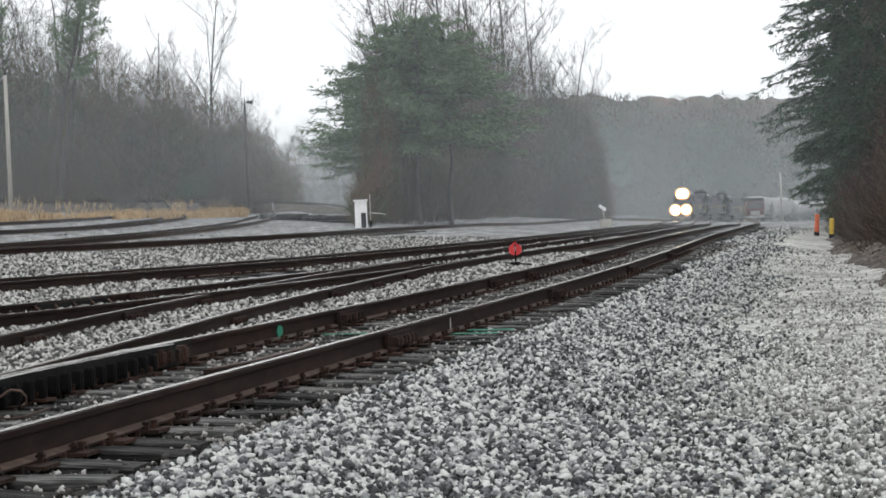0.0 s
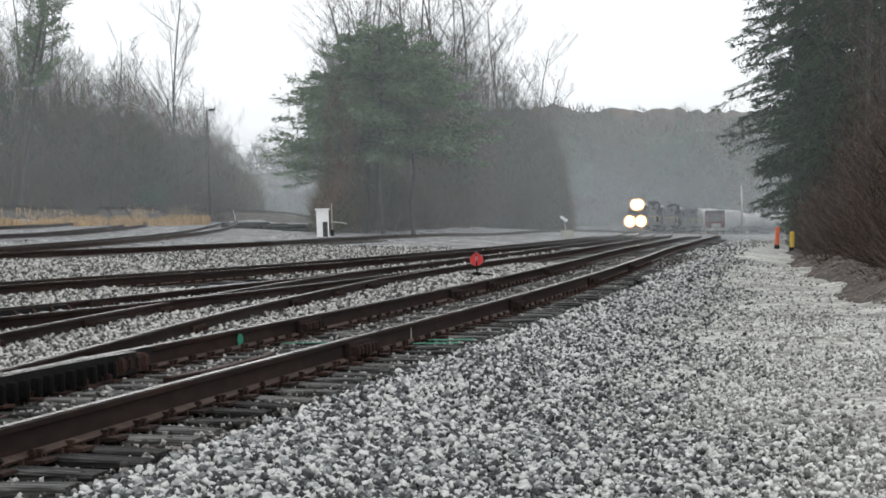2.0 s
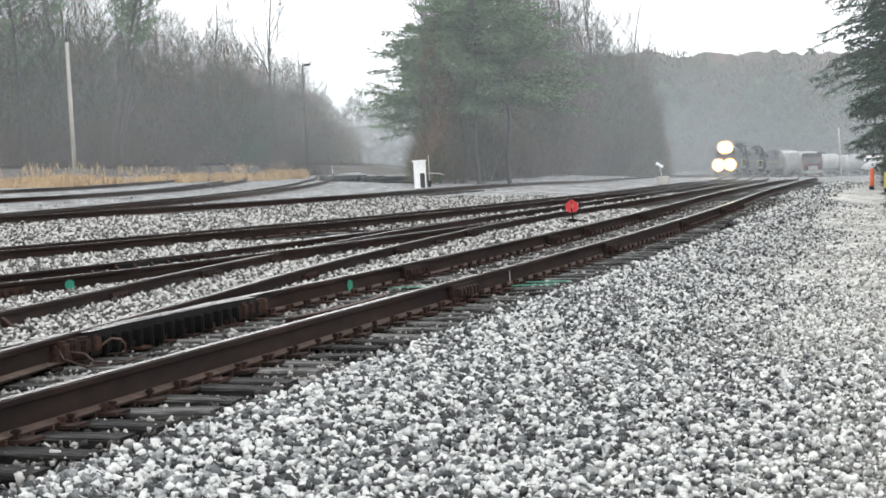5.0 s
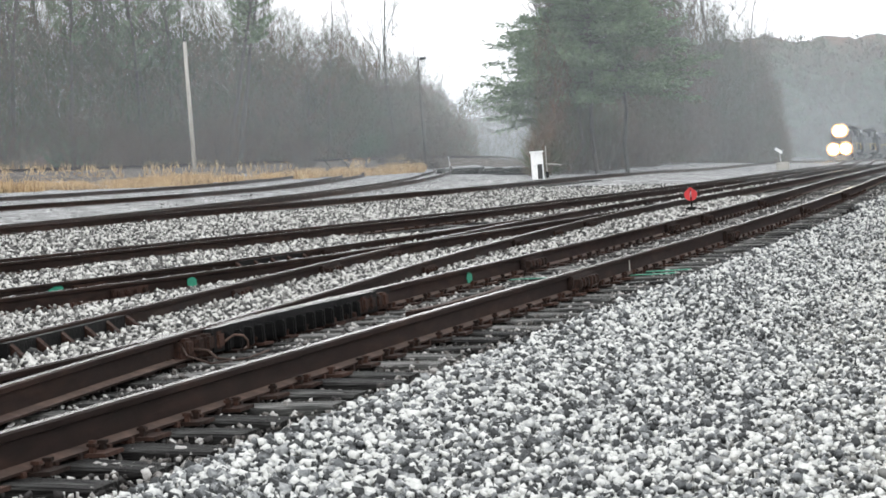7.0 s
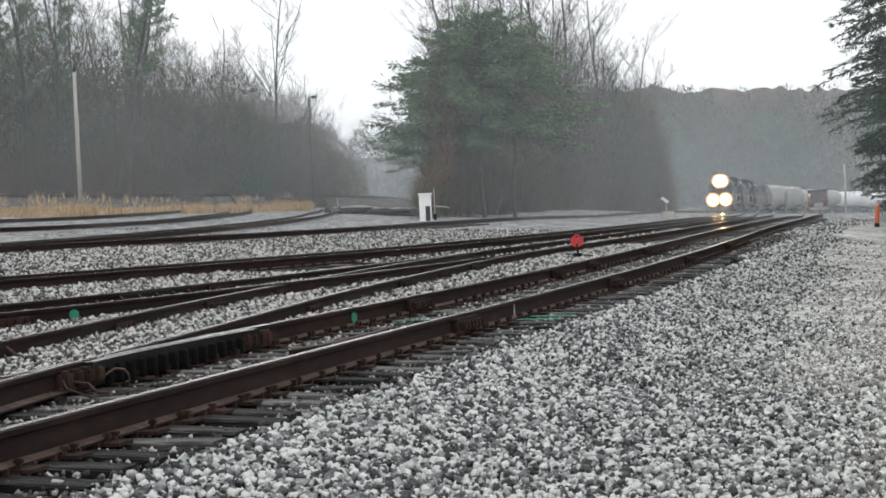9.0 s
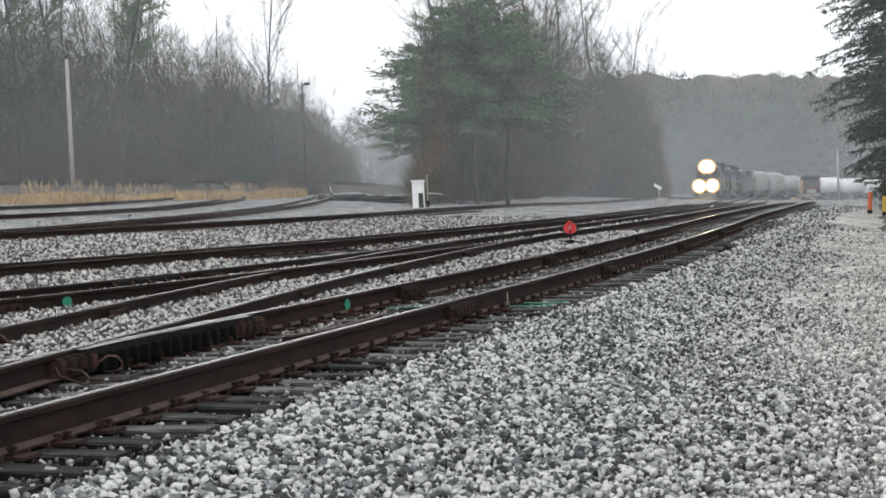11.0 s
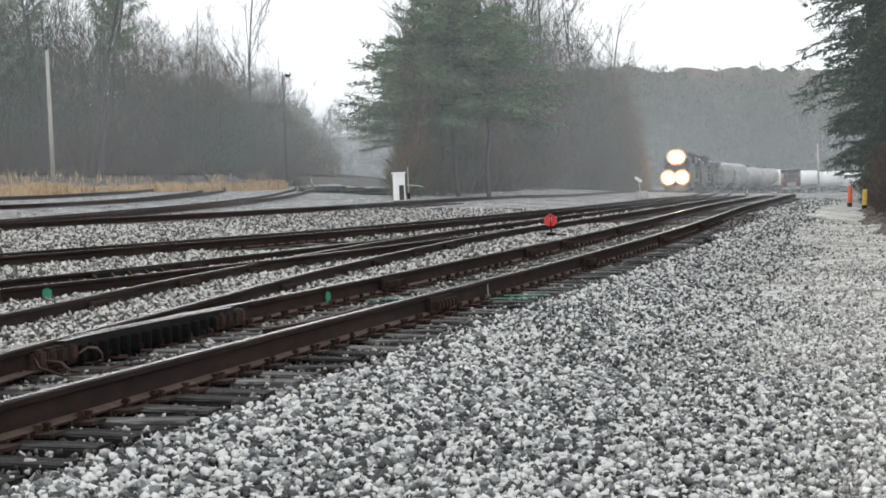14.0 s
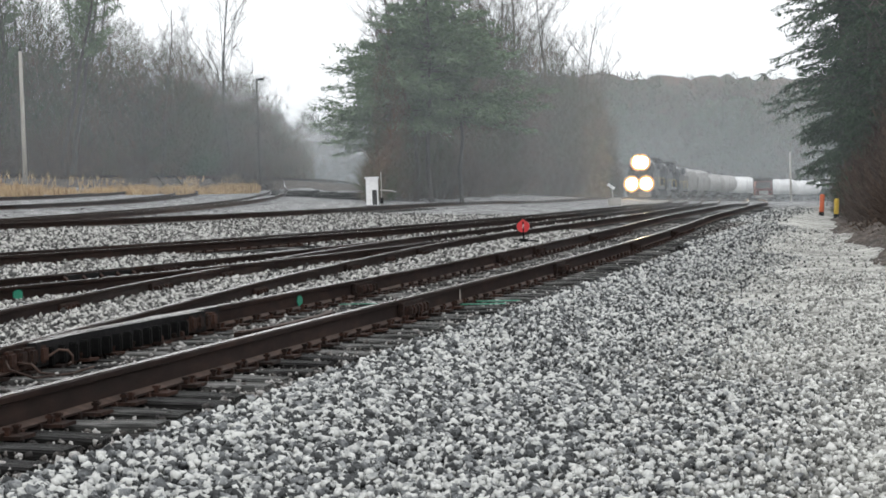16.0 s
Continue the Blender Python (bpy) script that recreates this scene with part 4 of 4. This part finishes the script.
for k in range(60000):
    a = rng.uniform(7.4, 14.6)
    r = 122 + (14 - a) * 19 + rng.uniform(2, 34)
    tangle.append((*polar(a, r), max(1.0, min(12, 1.5 + 9 * (14.6 - a)) * min(1, 0.35 + 0.65 * (a - 7.4))) * (0.8 + 0.7 * noise.noise((a * 1.6, r * 0.06, 3)))))
thicket("undergrowth", tangle, 0.7, 1.9, 0.024, THICKET, "dense brown tangle of brush between the lines", 10)
for n, lo, hi, high, width, seed in ((100000, 7.5, 14.3, 0.98, 0.015, 14), (60000, 7.6, 11.8, 0.84, 0.024, 15)):
    tangle = []
    for k in range(n):
        a = rng.uniform(lo, hi)
        r = 134 + (14 - a) * 17 + rng.uniform(0, 30)
        tangle.append((*polar(a, r), high * r * float(np.interp(a, *CLUMP_TOP)) * (0.92 + 0.3 * noise.noise((a * 1.9, r * 0.05, seed)) + 0.22 * noise.noise((a * 7.0, r * 0.05, seed)))))
    thicket("treetop_twigs", tangle, 0.6, 1.5, width, THICKET, "fine grey twigs of bare treetops in mist", seed)
# far wood behind the train
for k in range(16):
    a = rng.uniform(-4, 9.5)
    plant(rng.choice(BARE), *polar(a, rng.uniform(510, 600)), rng.uniform(1.05, 1.3), group="far wood")
for k in range(26):
    plant(WIDE, *polar(rng.uniform(-3, 9.5), rng.uniform(500, 590)), rng.uniform(1.5, 1.95), group="far wood")
thicket("far_wood_tangle", [(*polar(a := rng.uniform(-4, 10.5), rng.uniform(490, 590)), 29.5 + 5 * noise.noise((a * 1.6, 1, 0))) for k in range(64000)], 1.2, 2.8, 0.2, THICKET, "far grey wood in mist behind the train", 11)
hillside("far_hill", [(a, 600, 37 + 4 * noise.noise((a * 0.8, 2, 1)) + 1.2 * noise.noise((a * 4, 2, 1))) for a in np.arange(-12, 12, 0.08)], 90, "far wooded hill in mist")
# evergreens and brush along the lane
for x, y, s in ((-2.2, 108, 1.0), (1.2, 102, 0.95), (3.0, 116, 1.05), (-0.2, 114, 1.0), (-0.6, 104, 0.9)):
    plant(HEMLOCK, x, y, s, group="evergreens along the lane")
for k in range(22):
    y = rng.uniform(80, 108)
    plant(SHRUBS[rng.choice((0, 1, 1, 3))], rng.uniform(-1.0, 6), y, rng.uniform(0.6, 1.1), group="brush along the lane")
for k in range(12):
    y = rng.uniform(50, 80)
    plant(SHRUBS[rng.choice((0, 1, 2))], rng.uniform(2.4, 7), y, rng.uniform(0.6, 1.1), group="brush along the lane")
for k in range(12):
    plant(rng.choice(BARE), rng.uniform(0.5, 9), rng.uniform(80, 125), rng.uniform(0.6, 0.95), group="bare trees along the lane")
tangle = []
for k in range(84000):
    y = rng.uniform(23, 112)
    x0 = float(lane_edge(y)) + 1.5 * min(1, max(0, (95 - y) / 30))
    x = x0 + abs(rng.gauss(0, 4.0))
    tangle.append((x, y, min(13, 0.8 + 2.8 * (x - x0)) * rng.uniform(0.6, 1.1) * (1 + 0.7 * noise.noise((x * 0.5, y * 0.14, 4)))))
thicket("lane_undergrowth", tangle, 0.5, 1.6, 0.02, BRUSH, "tangled brown brush and dead leaves along the lane", 12)


# ---- dry grass ----
def grass(name, places, height, label, seed, mat):
    r = np.random.default_rng(seed)
    s = Shape()
    for x, y in places:
        z = float(land(x, y)) - 0.08
        for k in range(3):
            w, h = r.uniform(0, 6.28), height * r.uniform(0.35, 1.1) * (0.75 + 0.9 * noise.noise((x * 0.12, y * 0.12, 6)))
            dx, dy = 0.035 * math.cos(w), 0.035 * math.sin(w)
            lx, ly = r.normal(0, 0.18, 2)
            s.add([(x - dx, y - dy, z), (x + dx, y + dy, z), (x + lx, y + ly, z + h)], [(0, 1, 2)])
    return tagged(part(name, s, mat), label, "grass", kind="stuff")


spots = []
for k in range(16000):
    a = rng.uniform(17.6, 31)
    r = float(np.interp(a, [17.6, 20, 23, 25, 28, 31], [162, 140, 121, 116, 112, 110])) + abs(rng.gauss(0, 14))
    if noise.noise((a * 1.3, r * 0.05, 2.0)) > -0.25:
        spots.append(polar(a, r))
grass("dry_grass", spots, 0.75, "tall straw-coloured dry grass beside the tracks", 5, GRASS)
spots = [(float(lane_edge(y)) + rng.uniform(0.35, 3.0), y) for y in [rng.uniform(20, 95) for k in range(4200)]]
grass("dead_grass", spots, 0.22, "low dead grass and leaves along the lane", 6, BRUSH)
for a, r, n in ((17.7, 186, 12), (18.3, 182, 7)):
    for k in range(n):
        x, y = polar(a + rng.gauss(0, 0.3), r + rng.gauss(0, 2))
        c = part("rock", Shape().box((-0.5, -0.45, 0), (0.5, 0.4, 0.6), 0, None, 0.22), DIRT)
        c.matrix_world = pose(x, y, float(land(x, y)) - 0.1, rng.uniform(-15, 15), rng.uniform(-15, 15), rng.uniform(0, 90)) @ Matrix.Scale(rng.uniform(0.5, 1.3), 4)
        tagged(c, "dull brown rock in a heap beside the yard", "rock", "rock heap")
for k in range(26):
    a = rng.uniform(14.7, 16.8)
    x, y = polar(a, 132 + rng.uniform(-6, 8) + (a - 15) * 4)
    c = part("old_tie", TIES[k % 6], None)
    c.matrix_world = pose(x, y, float(land(x, y)) + 0.14 + rng.choice((0, 0.18)), 0, 0, rng.uniform(-40, 40))
    tagged(c, "discarded dark timber tie in a loose heap", "timber", "heap of old ties")


# ---- train ----
def wheelset(parent, y):
    t = part("bogie", Shape().box((-1.05, -1.35, 0.45), (-0.9, 1.35, 0.75), 0, None, 0.05).box((0.9, -1.35, 0.45), (1.05, 1.35, 0.75), 0, None, 0.05).box((-0.9, -0.3, 0.45), (0.9, 0.3, 0.8)), BLACK, parent, m=pose(0, y, 0))
    for w in (-0.9, 0.9):
        s = Shape().tube([(-0.82, w, 0.46), (-0.7, w, 0.46)], [0.46, 0.46], 14).tube([(0.7, w, 0.46), (0.82, w, 0.46)], [0.46, 0.46], 14).tube([(-0.7, w, 0.46), (0.7, w, 0.46)], [0.08, 0.08], 6)
        part("wheelset", s, IRON, t)


def locomotive(lit, label):
    """Front towards +y, rail top at z = 0."""
    t = empty("locomotive", pose(0, 0, 0), label, "locomotive")
    part("frame", Shape().box((-1.5, -10.3, 1.05), (1.5, 10.0, 1.45), 0, None, 0.03), BLACK, t)
    part("hood", Shape().box((-1.0, -10.0, 1.45), (1.0, 4.8, 4.2), 0, None, 0.12).box((-1.45, -9.0, 3.5), (1.45, -5.0, 4.35), 0, None, 0.1), LOCOBLUE, t)
    part("cab", Shape().add([(-1.5, 4.8, 1.45), (1.5, 4.8, 1.45), (1.5, 7.4, 1.45), (-1.5, 7.4, 1.45), (-1.5, 4.8, 4.1), (1.5, 4.8, 4.1), (1.5, 7.2, 4.1), (-1.5, 7.2, 4.1), (-1.05, 4.8, 4.6), (1.05, 4.8, 4.6), (1.05, 7.05, 4.55), (-1.05, 7.05, 4.55)],
                               [(0, 1, 5, 4), (1, 2, 6, 5), (2, 3, 7, 6), (3, 0, 4, 7), (4, 5, 9, 8), (5, 6, 10, 9), (6, 7, 11, 10), (7, 4, 8, 11), (8, 9, 10, 11)]), LOCOBLUE, t)
    part("nose", Shape().add([(-1.25, 7.4, 1.45), (1.25, 7.4, 1.45), (0.95, 8.1, 1.45), (-0.95, 8.1, 1.45), (-1.25, 7.4, 2.4), (1.25, 7.4, 2.4), (0.85, 8.0, 2.2), (-0.85, 8.0, 2.2)],
                               [(0, 1, 5, 4), (1, 2, 6, 5), (2, 3, 7, 6), (3, 0, 4, 7), (4, 5, 6, 7)]), LOCOBLUE, t)
    for x in (-0.72, 0.72):
        part("windscreen", Shape().box((x - 0.5, 7.2, 3.35), (x + 0.5, 7.42, 3.95), 0, None, 0.04), GLASS, t)
        part("side_window", Shape().box((x * 2.09 - 0.02, 5.4, 3.1), (x * 2.09 + 0.02, 6.8, 3.8), 0, None, 0.01), GLASS, t)
    part("pilot", Shape().add([(-1.5, 9.9, 1.1), (1.5, 9.9, 1.1), (1.4, 10.3, 0.12), (-1.4, 10.3, 0.12), (0, 10.55, 0.12), (0, 10.2, 1.1)], [(0, 3, 4, 5), (5, 4, 2, 1), (0, 5, 1)]), BLACK, t, "black snow plough")
    part("anticlimber", Shape().box((-1.5, 9.4, 1.3), (1.5, 10.1, 1.5), 0, None, 0.05), CAUTION, t)
    part("coupler", Shape().box((-0.15, 10.0, 0.75), (0.15, 10.9, 1.0), 0, None, 0.05), IRON, t)
    part("fuel_tank", Shape().box((-1.35, -3.2, 0.3), (1.35, 3.0, 1.05), 0, None, 0.15), BLACK, t)
    for y in (-7, -5.2, 6.2):
        wheelset(t, y)
    for e in (-1.45, 1.45):
        part("handrail", Shape().tube([(e, -10, 2.4), (e, 4.6, 2.4)], [0.03, 0.03], 5).tube([(e, -10, 1.4), (e, -10, 2.4)], [0.03, 0.03], 5).tube([(e, -3, 1.4), (e, -3, 2.4)], [0.03, 0.03], 5).tube([(e, 4.5, 1.4), (e, 4.5, 2.4)], [0.03, 0.03], 5), CAUTION, t)
        part("front_rail", Shape().tube([(e, 10, 1.4), (e, 10, 2.5), (e * 0.4, 10, 2.5)], [0.03, 0.03, 0.03], 5), CAUTION, t)
    for x, z, r, y, nm in ((-0.22, 4.3, 0.92, 7.45, "headlight"), (0.22, 4.3, 0.92, 7.47, "headlight"), (-0.85, 1.75, 0.92, 10.15, "ditch_light"), (0.85, 1.75, 0.92, 10.17, "ditch_light")):
        h = part(nm, Shape().tube([(0, -0.3, 0), (0, -0.02, 0)], [r * 0.7, r * 0.8], 20), BLACK, t, m=pose(x, y, z))
        # lens made oversize; the two outer rings are added glare, not lamp parts
        for nm2, r0, r1, mat, up in (("lens", 0.7, 0.35, LAMP, 0.06), ("glare_ring", 0.9, 0.7, WARM, 0.03), ("glare_edge", 1.08, 0.9, AMBER, 0.0)):
            part(nm2, Shape().tube([(0, up - 0.02, 0), (0, up, 0), (0, up + 0.02, 0)], [r * r0, r * r0, r * r1], 24), mat if lit else GLASS, h, "bright warm lit lamp glass with painted glare" if lit else "")
    for x in (-0.95, 0.95):
        part("number_board", Shape().box((x - 0.3, 7.08, 4.2), (x + 0.3, 7.2, 4.45), 0, None, 0.02), WHITE, t)
    return t


def capsule(s, r, half, z, sides=20):
    s.tube([(0, -half - r * 0.42, z), (0, -half - r * 0.3, z), (0, -half - 0.12, z), (0, -half, z), (0, half, z), (0, half + 0.12, z), (0, half + r * 0.3, z), (0, half + r * 0.42, z)], [r * 0.3, r * 0.65, r * 0.94, r, r, r * 0.94, r * 0.65, r * 0.3], sides)
    return s


def tank_car(mat, label):
    t = empty("tank_car", pose(0, 0, 0), label, "rail car", "tank cars of the train")
    part("tank", capsule(Shape(), 1.5, 6.0, 2.85), mat, t, smooth=False)
    part("dome", Shape().tube([(0, 0, 4.2), (0, 0, 4.7), (0, 0, 4.75)], [0.45, 0.45, 0.3], 12), BLACK, t)
    part("walkway", Shape().box((-0.8, -1.4, 4.36), (0.8, 1.4, 4.42)).tube([(-0.8, -1.4, 4.9), (-0.8, 1.4, 4.9)], [0.03, 0.03], 4).tube([(0.8, -1.4, 4.9), (0.8, 1.4, 4.9)], [0.03, 0.03], 4), BLACK, t)
    part("underframe", Shape().box((-0.4, -7.3, 0.85), (0.4, 7.3, 1.25)).box((-1.4, -6.9, 0.95), (1.4, -5.4, 1.2)).box((-1.4, 5.4, 0.95), (1.4, 6.9, 1.2)), BLACK, t)
    part("ladder", Shape().tube([(1.45, -0.25, 1.1), (1.5, -0.25, 4.0)], [0.03, 0.03], 4).tube([(1.45, 0.25, 1.1), (1.5, 0.25, 4.0)], [0.03, 0.03], 4), BLACK, t)
    for y in (-5.6, 5.6):
        wheelset(t, y)
    return t


def hopper_car(label):
    t = empty("hopper_car", pose(0, 0, 0), label, "rail car", "hopper cars of the train")
    prof = [(-1.2, 1.3), (-1.58, 2.0), (-1.6, 3.2), (-1.3, 4.2), (-0.7, 4.55), (0.7, 4.55), (1.3, 4.2), (1.6, 3.2), (1.58, 2.0), (1.2, 1.3)]
    n = len(prof)
    ends = [(-7.4, 2.2), (-6.0, 0.0), (6.0, 0.0), (7.4, 2.2)]
    vs = [(x, y, max(z, 1.3 + up) if up else z) for y, up in ends for x, z in prof]
    fs = [(i * n + j, i * n + (j + 1) % n, (i + 1) * n + (j + 1) % n, (i + 1) * n + j) for i in range(3) for j in range(n)] + [tuple(range(n))[::-1], tuple(range(3 * n, 4 * n))]
    part("body", Shape().add(vs, fs), SILVER, t)
    for k in range(7):
        y = -5.6 + k * 1.87
        part("side_post", Shape().tube([(-1.6, y, 1.4), (-1.66, y, 3.2), (-1.36, y, 4.2)], [0.07, 0.07, 0.06], 4).tube([(1.6, y, 1.4), (1.66, y, 3.2), (1.36, y, 4.2)], [0.07, 0.07, 0.06], 4), SILVER, t)
    part("roof_hatch", Shape().box((-0.35, -6.0, 4.55), (0.35, 6.0, 4.72), 0, None, 0.05), SILVER, t)
    for y in (-3.5, 0, 3.5):
        part("outlet", Shape().add([(-1.1, y - 1.4, 1.5), (1.1, y - 1.4, 1.5), (1.1, y + 1.4, 1.5), (-1.1, y + 1.4, 1.5), (-0.3, y - 0.3, 0.5), (0.3, y - 0.3, 0.5), (0.3, y + 0.3, 0.5), (-0.3, y + 0.3, 0.5)], [(0, 1, 5, 4), (1, 2, 6, 5), (2, 3, 7, 6), (3, 0, 4, 7), (4, 5, 6, 7)]), SILVER, t)
    part("underframe", Shape().box((-0.4, -7.8, 0.9), (0.4, 7.8, 1.3)).box((-1.4, -7.6, 1.1), (1.4, -6.6, 1.3)).box((-1.4, 6.6, 1.1), (1.4, 7.6, 1.3)), BLACK, t)
    for y in (-6.2, 6.2):
        wheelset(t, y)
    return t


LOCO = locomotive(True, "dark freight locomotive with blazing headlight and ditch lights")
LOCO2 = locomotive(False, "second dark freight locomotive coupled behind")
HOPPER = hopper_car("grey covered hopper car in the train")
TANK_W = tank_car(TANKWHITE, "white tank car in the train")
TANK_G = tank_car(SILVER, "grey tank car in the train")
TANK_B = tank_car(BLACK, "black tank car in the train")
TRAIN = [(LOCO, 0.0), (LOCO2, 21.5), (copy_thing(LOCO2, pose(0, 0, 0)), 43.0)]
at = 62.5
for k in range(18):
    kind = (HOPPER if k < 2 else TANK_G if k in (2, 3, 9) else TANK_B if k in (8, 12) else TANK_W)
    first = kind not in [c for c, _ in TRAIN]
    TRAIN.append((kind if first else copy_thing(kind, pose(0, 0, 0)), at))
    at += 16.2

# hi-rail truck standing on the near track
tx, th = along(TRACK_A, 232)
truck = empty("hi_rail_truck", pose(tx + 1.2, 232, float(land(tx, 232)) - 0.02, 0, 0, th), "white and red rail maintenance truck facing along the track", "truck")
part("bonnet", Shape().box((-0.95, -2.6, 0.55), (0.95, -1.1, 1.35), 0, None, 0.15), MAROON, truck, "dull red bonnet")
part("grille", Shape().box((-0.5, -2.66, 0.7), (0.5, -2.6, 1.15), 0, None, 0.02), SILVER, truck, "pale metal grille")
part("cab", Shape().add([(-1, -1.1, 0.55), (1, -1.1, 0.55), (1, 1, 0.55), (-1, 1, 0.55), (-1, -1.1, 1.35), (1, -1.1, 1.35), (1, 1, 2.2), (-1, 1, 2.2), (-0.85, -0.5, 2.2), (0.85, -0.5, 2.2)],
                           [(0, 1, 5, 4), (1, 2, 6, 9, 5), (2, 3, 7, 6), (3, 0, 4, 8, 7), (4, 5, 9, 8), (8, 9, 6, 7)]), MAROON, truck, "dark red cab")
part("windscreen", Shape().add([(-0.85, -1.1, 1.4), (0.85, -1.1, 1.4), (0.75, -0.55, 2.12), (-0.75, -0.55, 2.12)], [(0, 1, 2, 3)]), GLASS, truck, m=pose(0, -0.02, 0.01))
part("bed", Shape().box((-1.1, 1.05, 0.7), (1.1, 4.2, 1.5), 0, None, 0.05).box((-1.1, 1.05, 1.5), (1.1, 1.2, 2.6), 0, None, 0.02), BLACK, truck)
part("bumper", Shape().box((-1.05, -2.85, 0.35), (1.05, -2.6, 0.65), 0, None, 0.05), SILVER, truck)
for x in (-0.7, 0.7):
    part("headlamp", Shape().tube([(x, -2.63, 0.95), (x, -2.58, 0.95)], [0.13, 0.13], 10), GLASS, truck)
    for y in (-1.8, 2.9):
        part("wheel", Shape().tube([(x * 1.2 - 0.13, y, 0.4), (x * 1.2 + 0.13, y, 0.4)], [0.4, 0.4], 14), BLACK, truck)
    part("guide_wheel", Shape().tube([(x - 0.06, -2.9, 0.12), (x + 0.06, -2.9, 0.12)], [0.14, 0.14], 10), IRON, truck)

# ---- mist ----
for y, cover in ((70, 0.04), (100, 0.06), (128, 0.06), (158, 0.055), (195, 0.11), (375, 0.14), (475, 0.22), (625, 0.6)):
    s = Shape().add([(-400, y, -6), (120, y, -6), (120, y, 70), (-400, y, 70)], [(0, 1, 2, 3)])
    tagged(part("mist", s, mist_material("thin_mist", cover)), "thin grey morning mist hanging over the yard", "mist", kind="stuff")

# ---- what moves ----
seg = np.concatenate([[0], np.cumsum(np.linalg.norm(np.diff(TRACK_D, axis=0), axis=1))])


def on_line(s):
    """Pose of a car whose middle is s metres along the train's line, front towards the yard."""
    x, y = np.interp(s, seg, TRACK_D[:, 0]), np.interp(s, seg, TRACK_D[:, 1])
    x2, y2 = np.interp(s - 4, seg, TRACK_D[:, 0]), np.interp(s - 4, seg, TRACK_D[:, 1])
    x3, y3 = np.interp(s + 4, seg, TRACK_D[:, 0]), np.interp(s + 4, seg, TRACK_D[:, 1])
    return pose(float(x), float(y), float(land(x, y)) + 0.2, 0, 0, math.degrees(math.atan2(-(x2 - x3), y2 - y3)))


FRONT = [(0, 323), (3, 309.5), (5.5, 297.5), (7, 290), (9, 280.5), (11, 270.5), (12.5, 262), (14.5, 249.5), (16, 239.5)]


def motions():
    for car, back in TRAIN:
        rows = []
        for t in np.arange(0, 16.01, 1.0):
            y = np.interp(t, [f[0] for f in FRONT], [f[1] for f in FRONT]) + 10
            rows.append((float(t), on_line(float(np.interp(y, TRACK_D[:, 1], seg)) + back)))
        walk(car, rows)


motions()
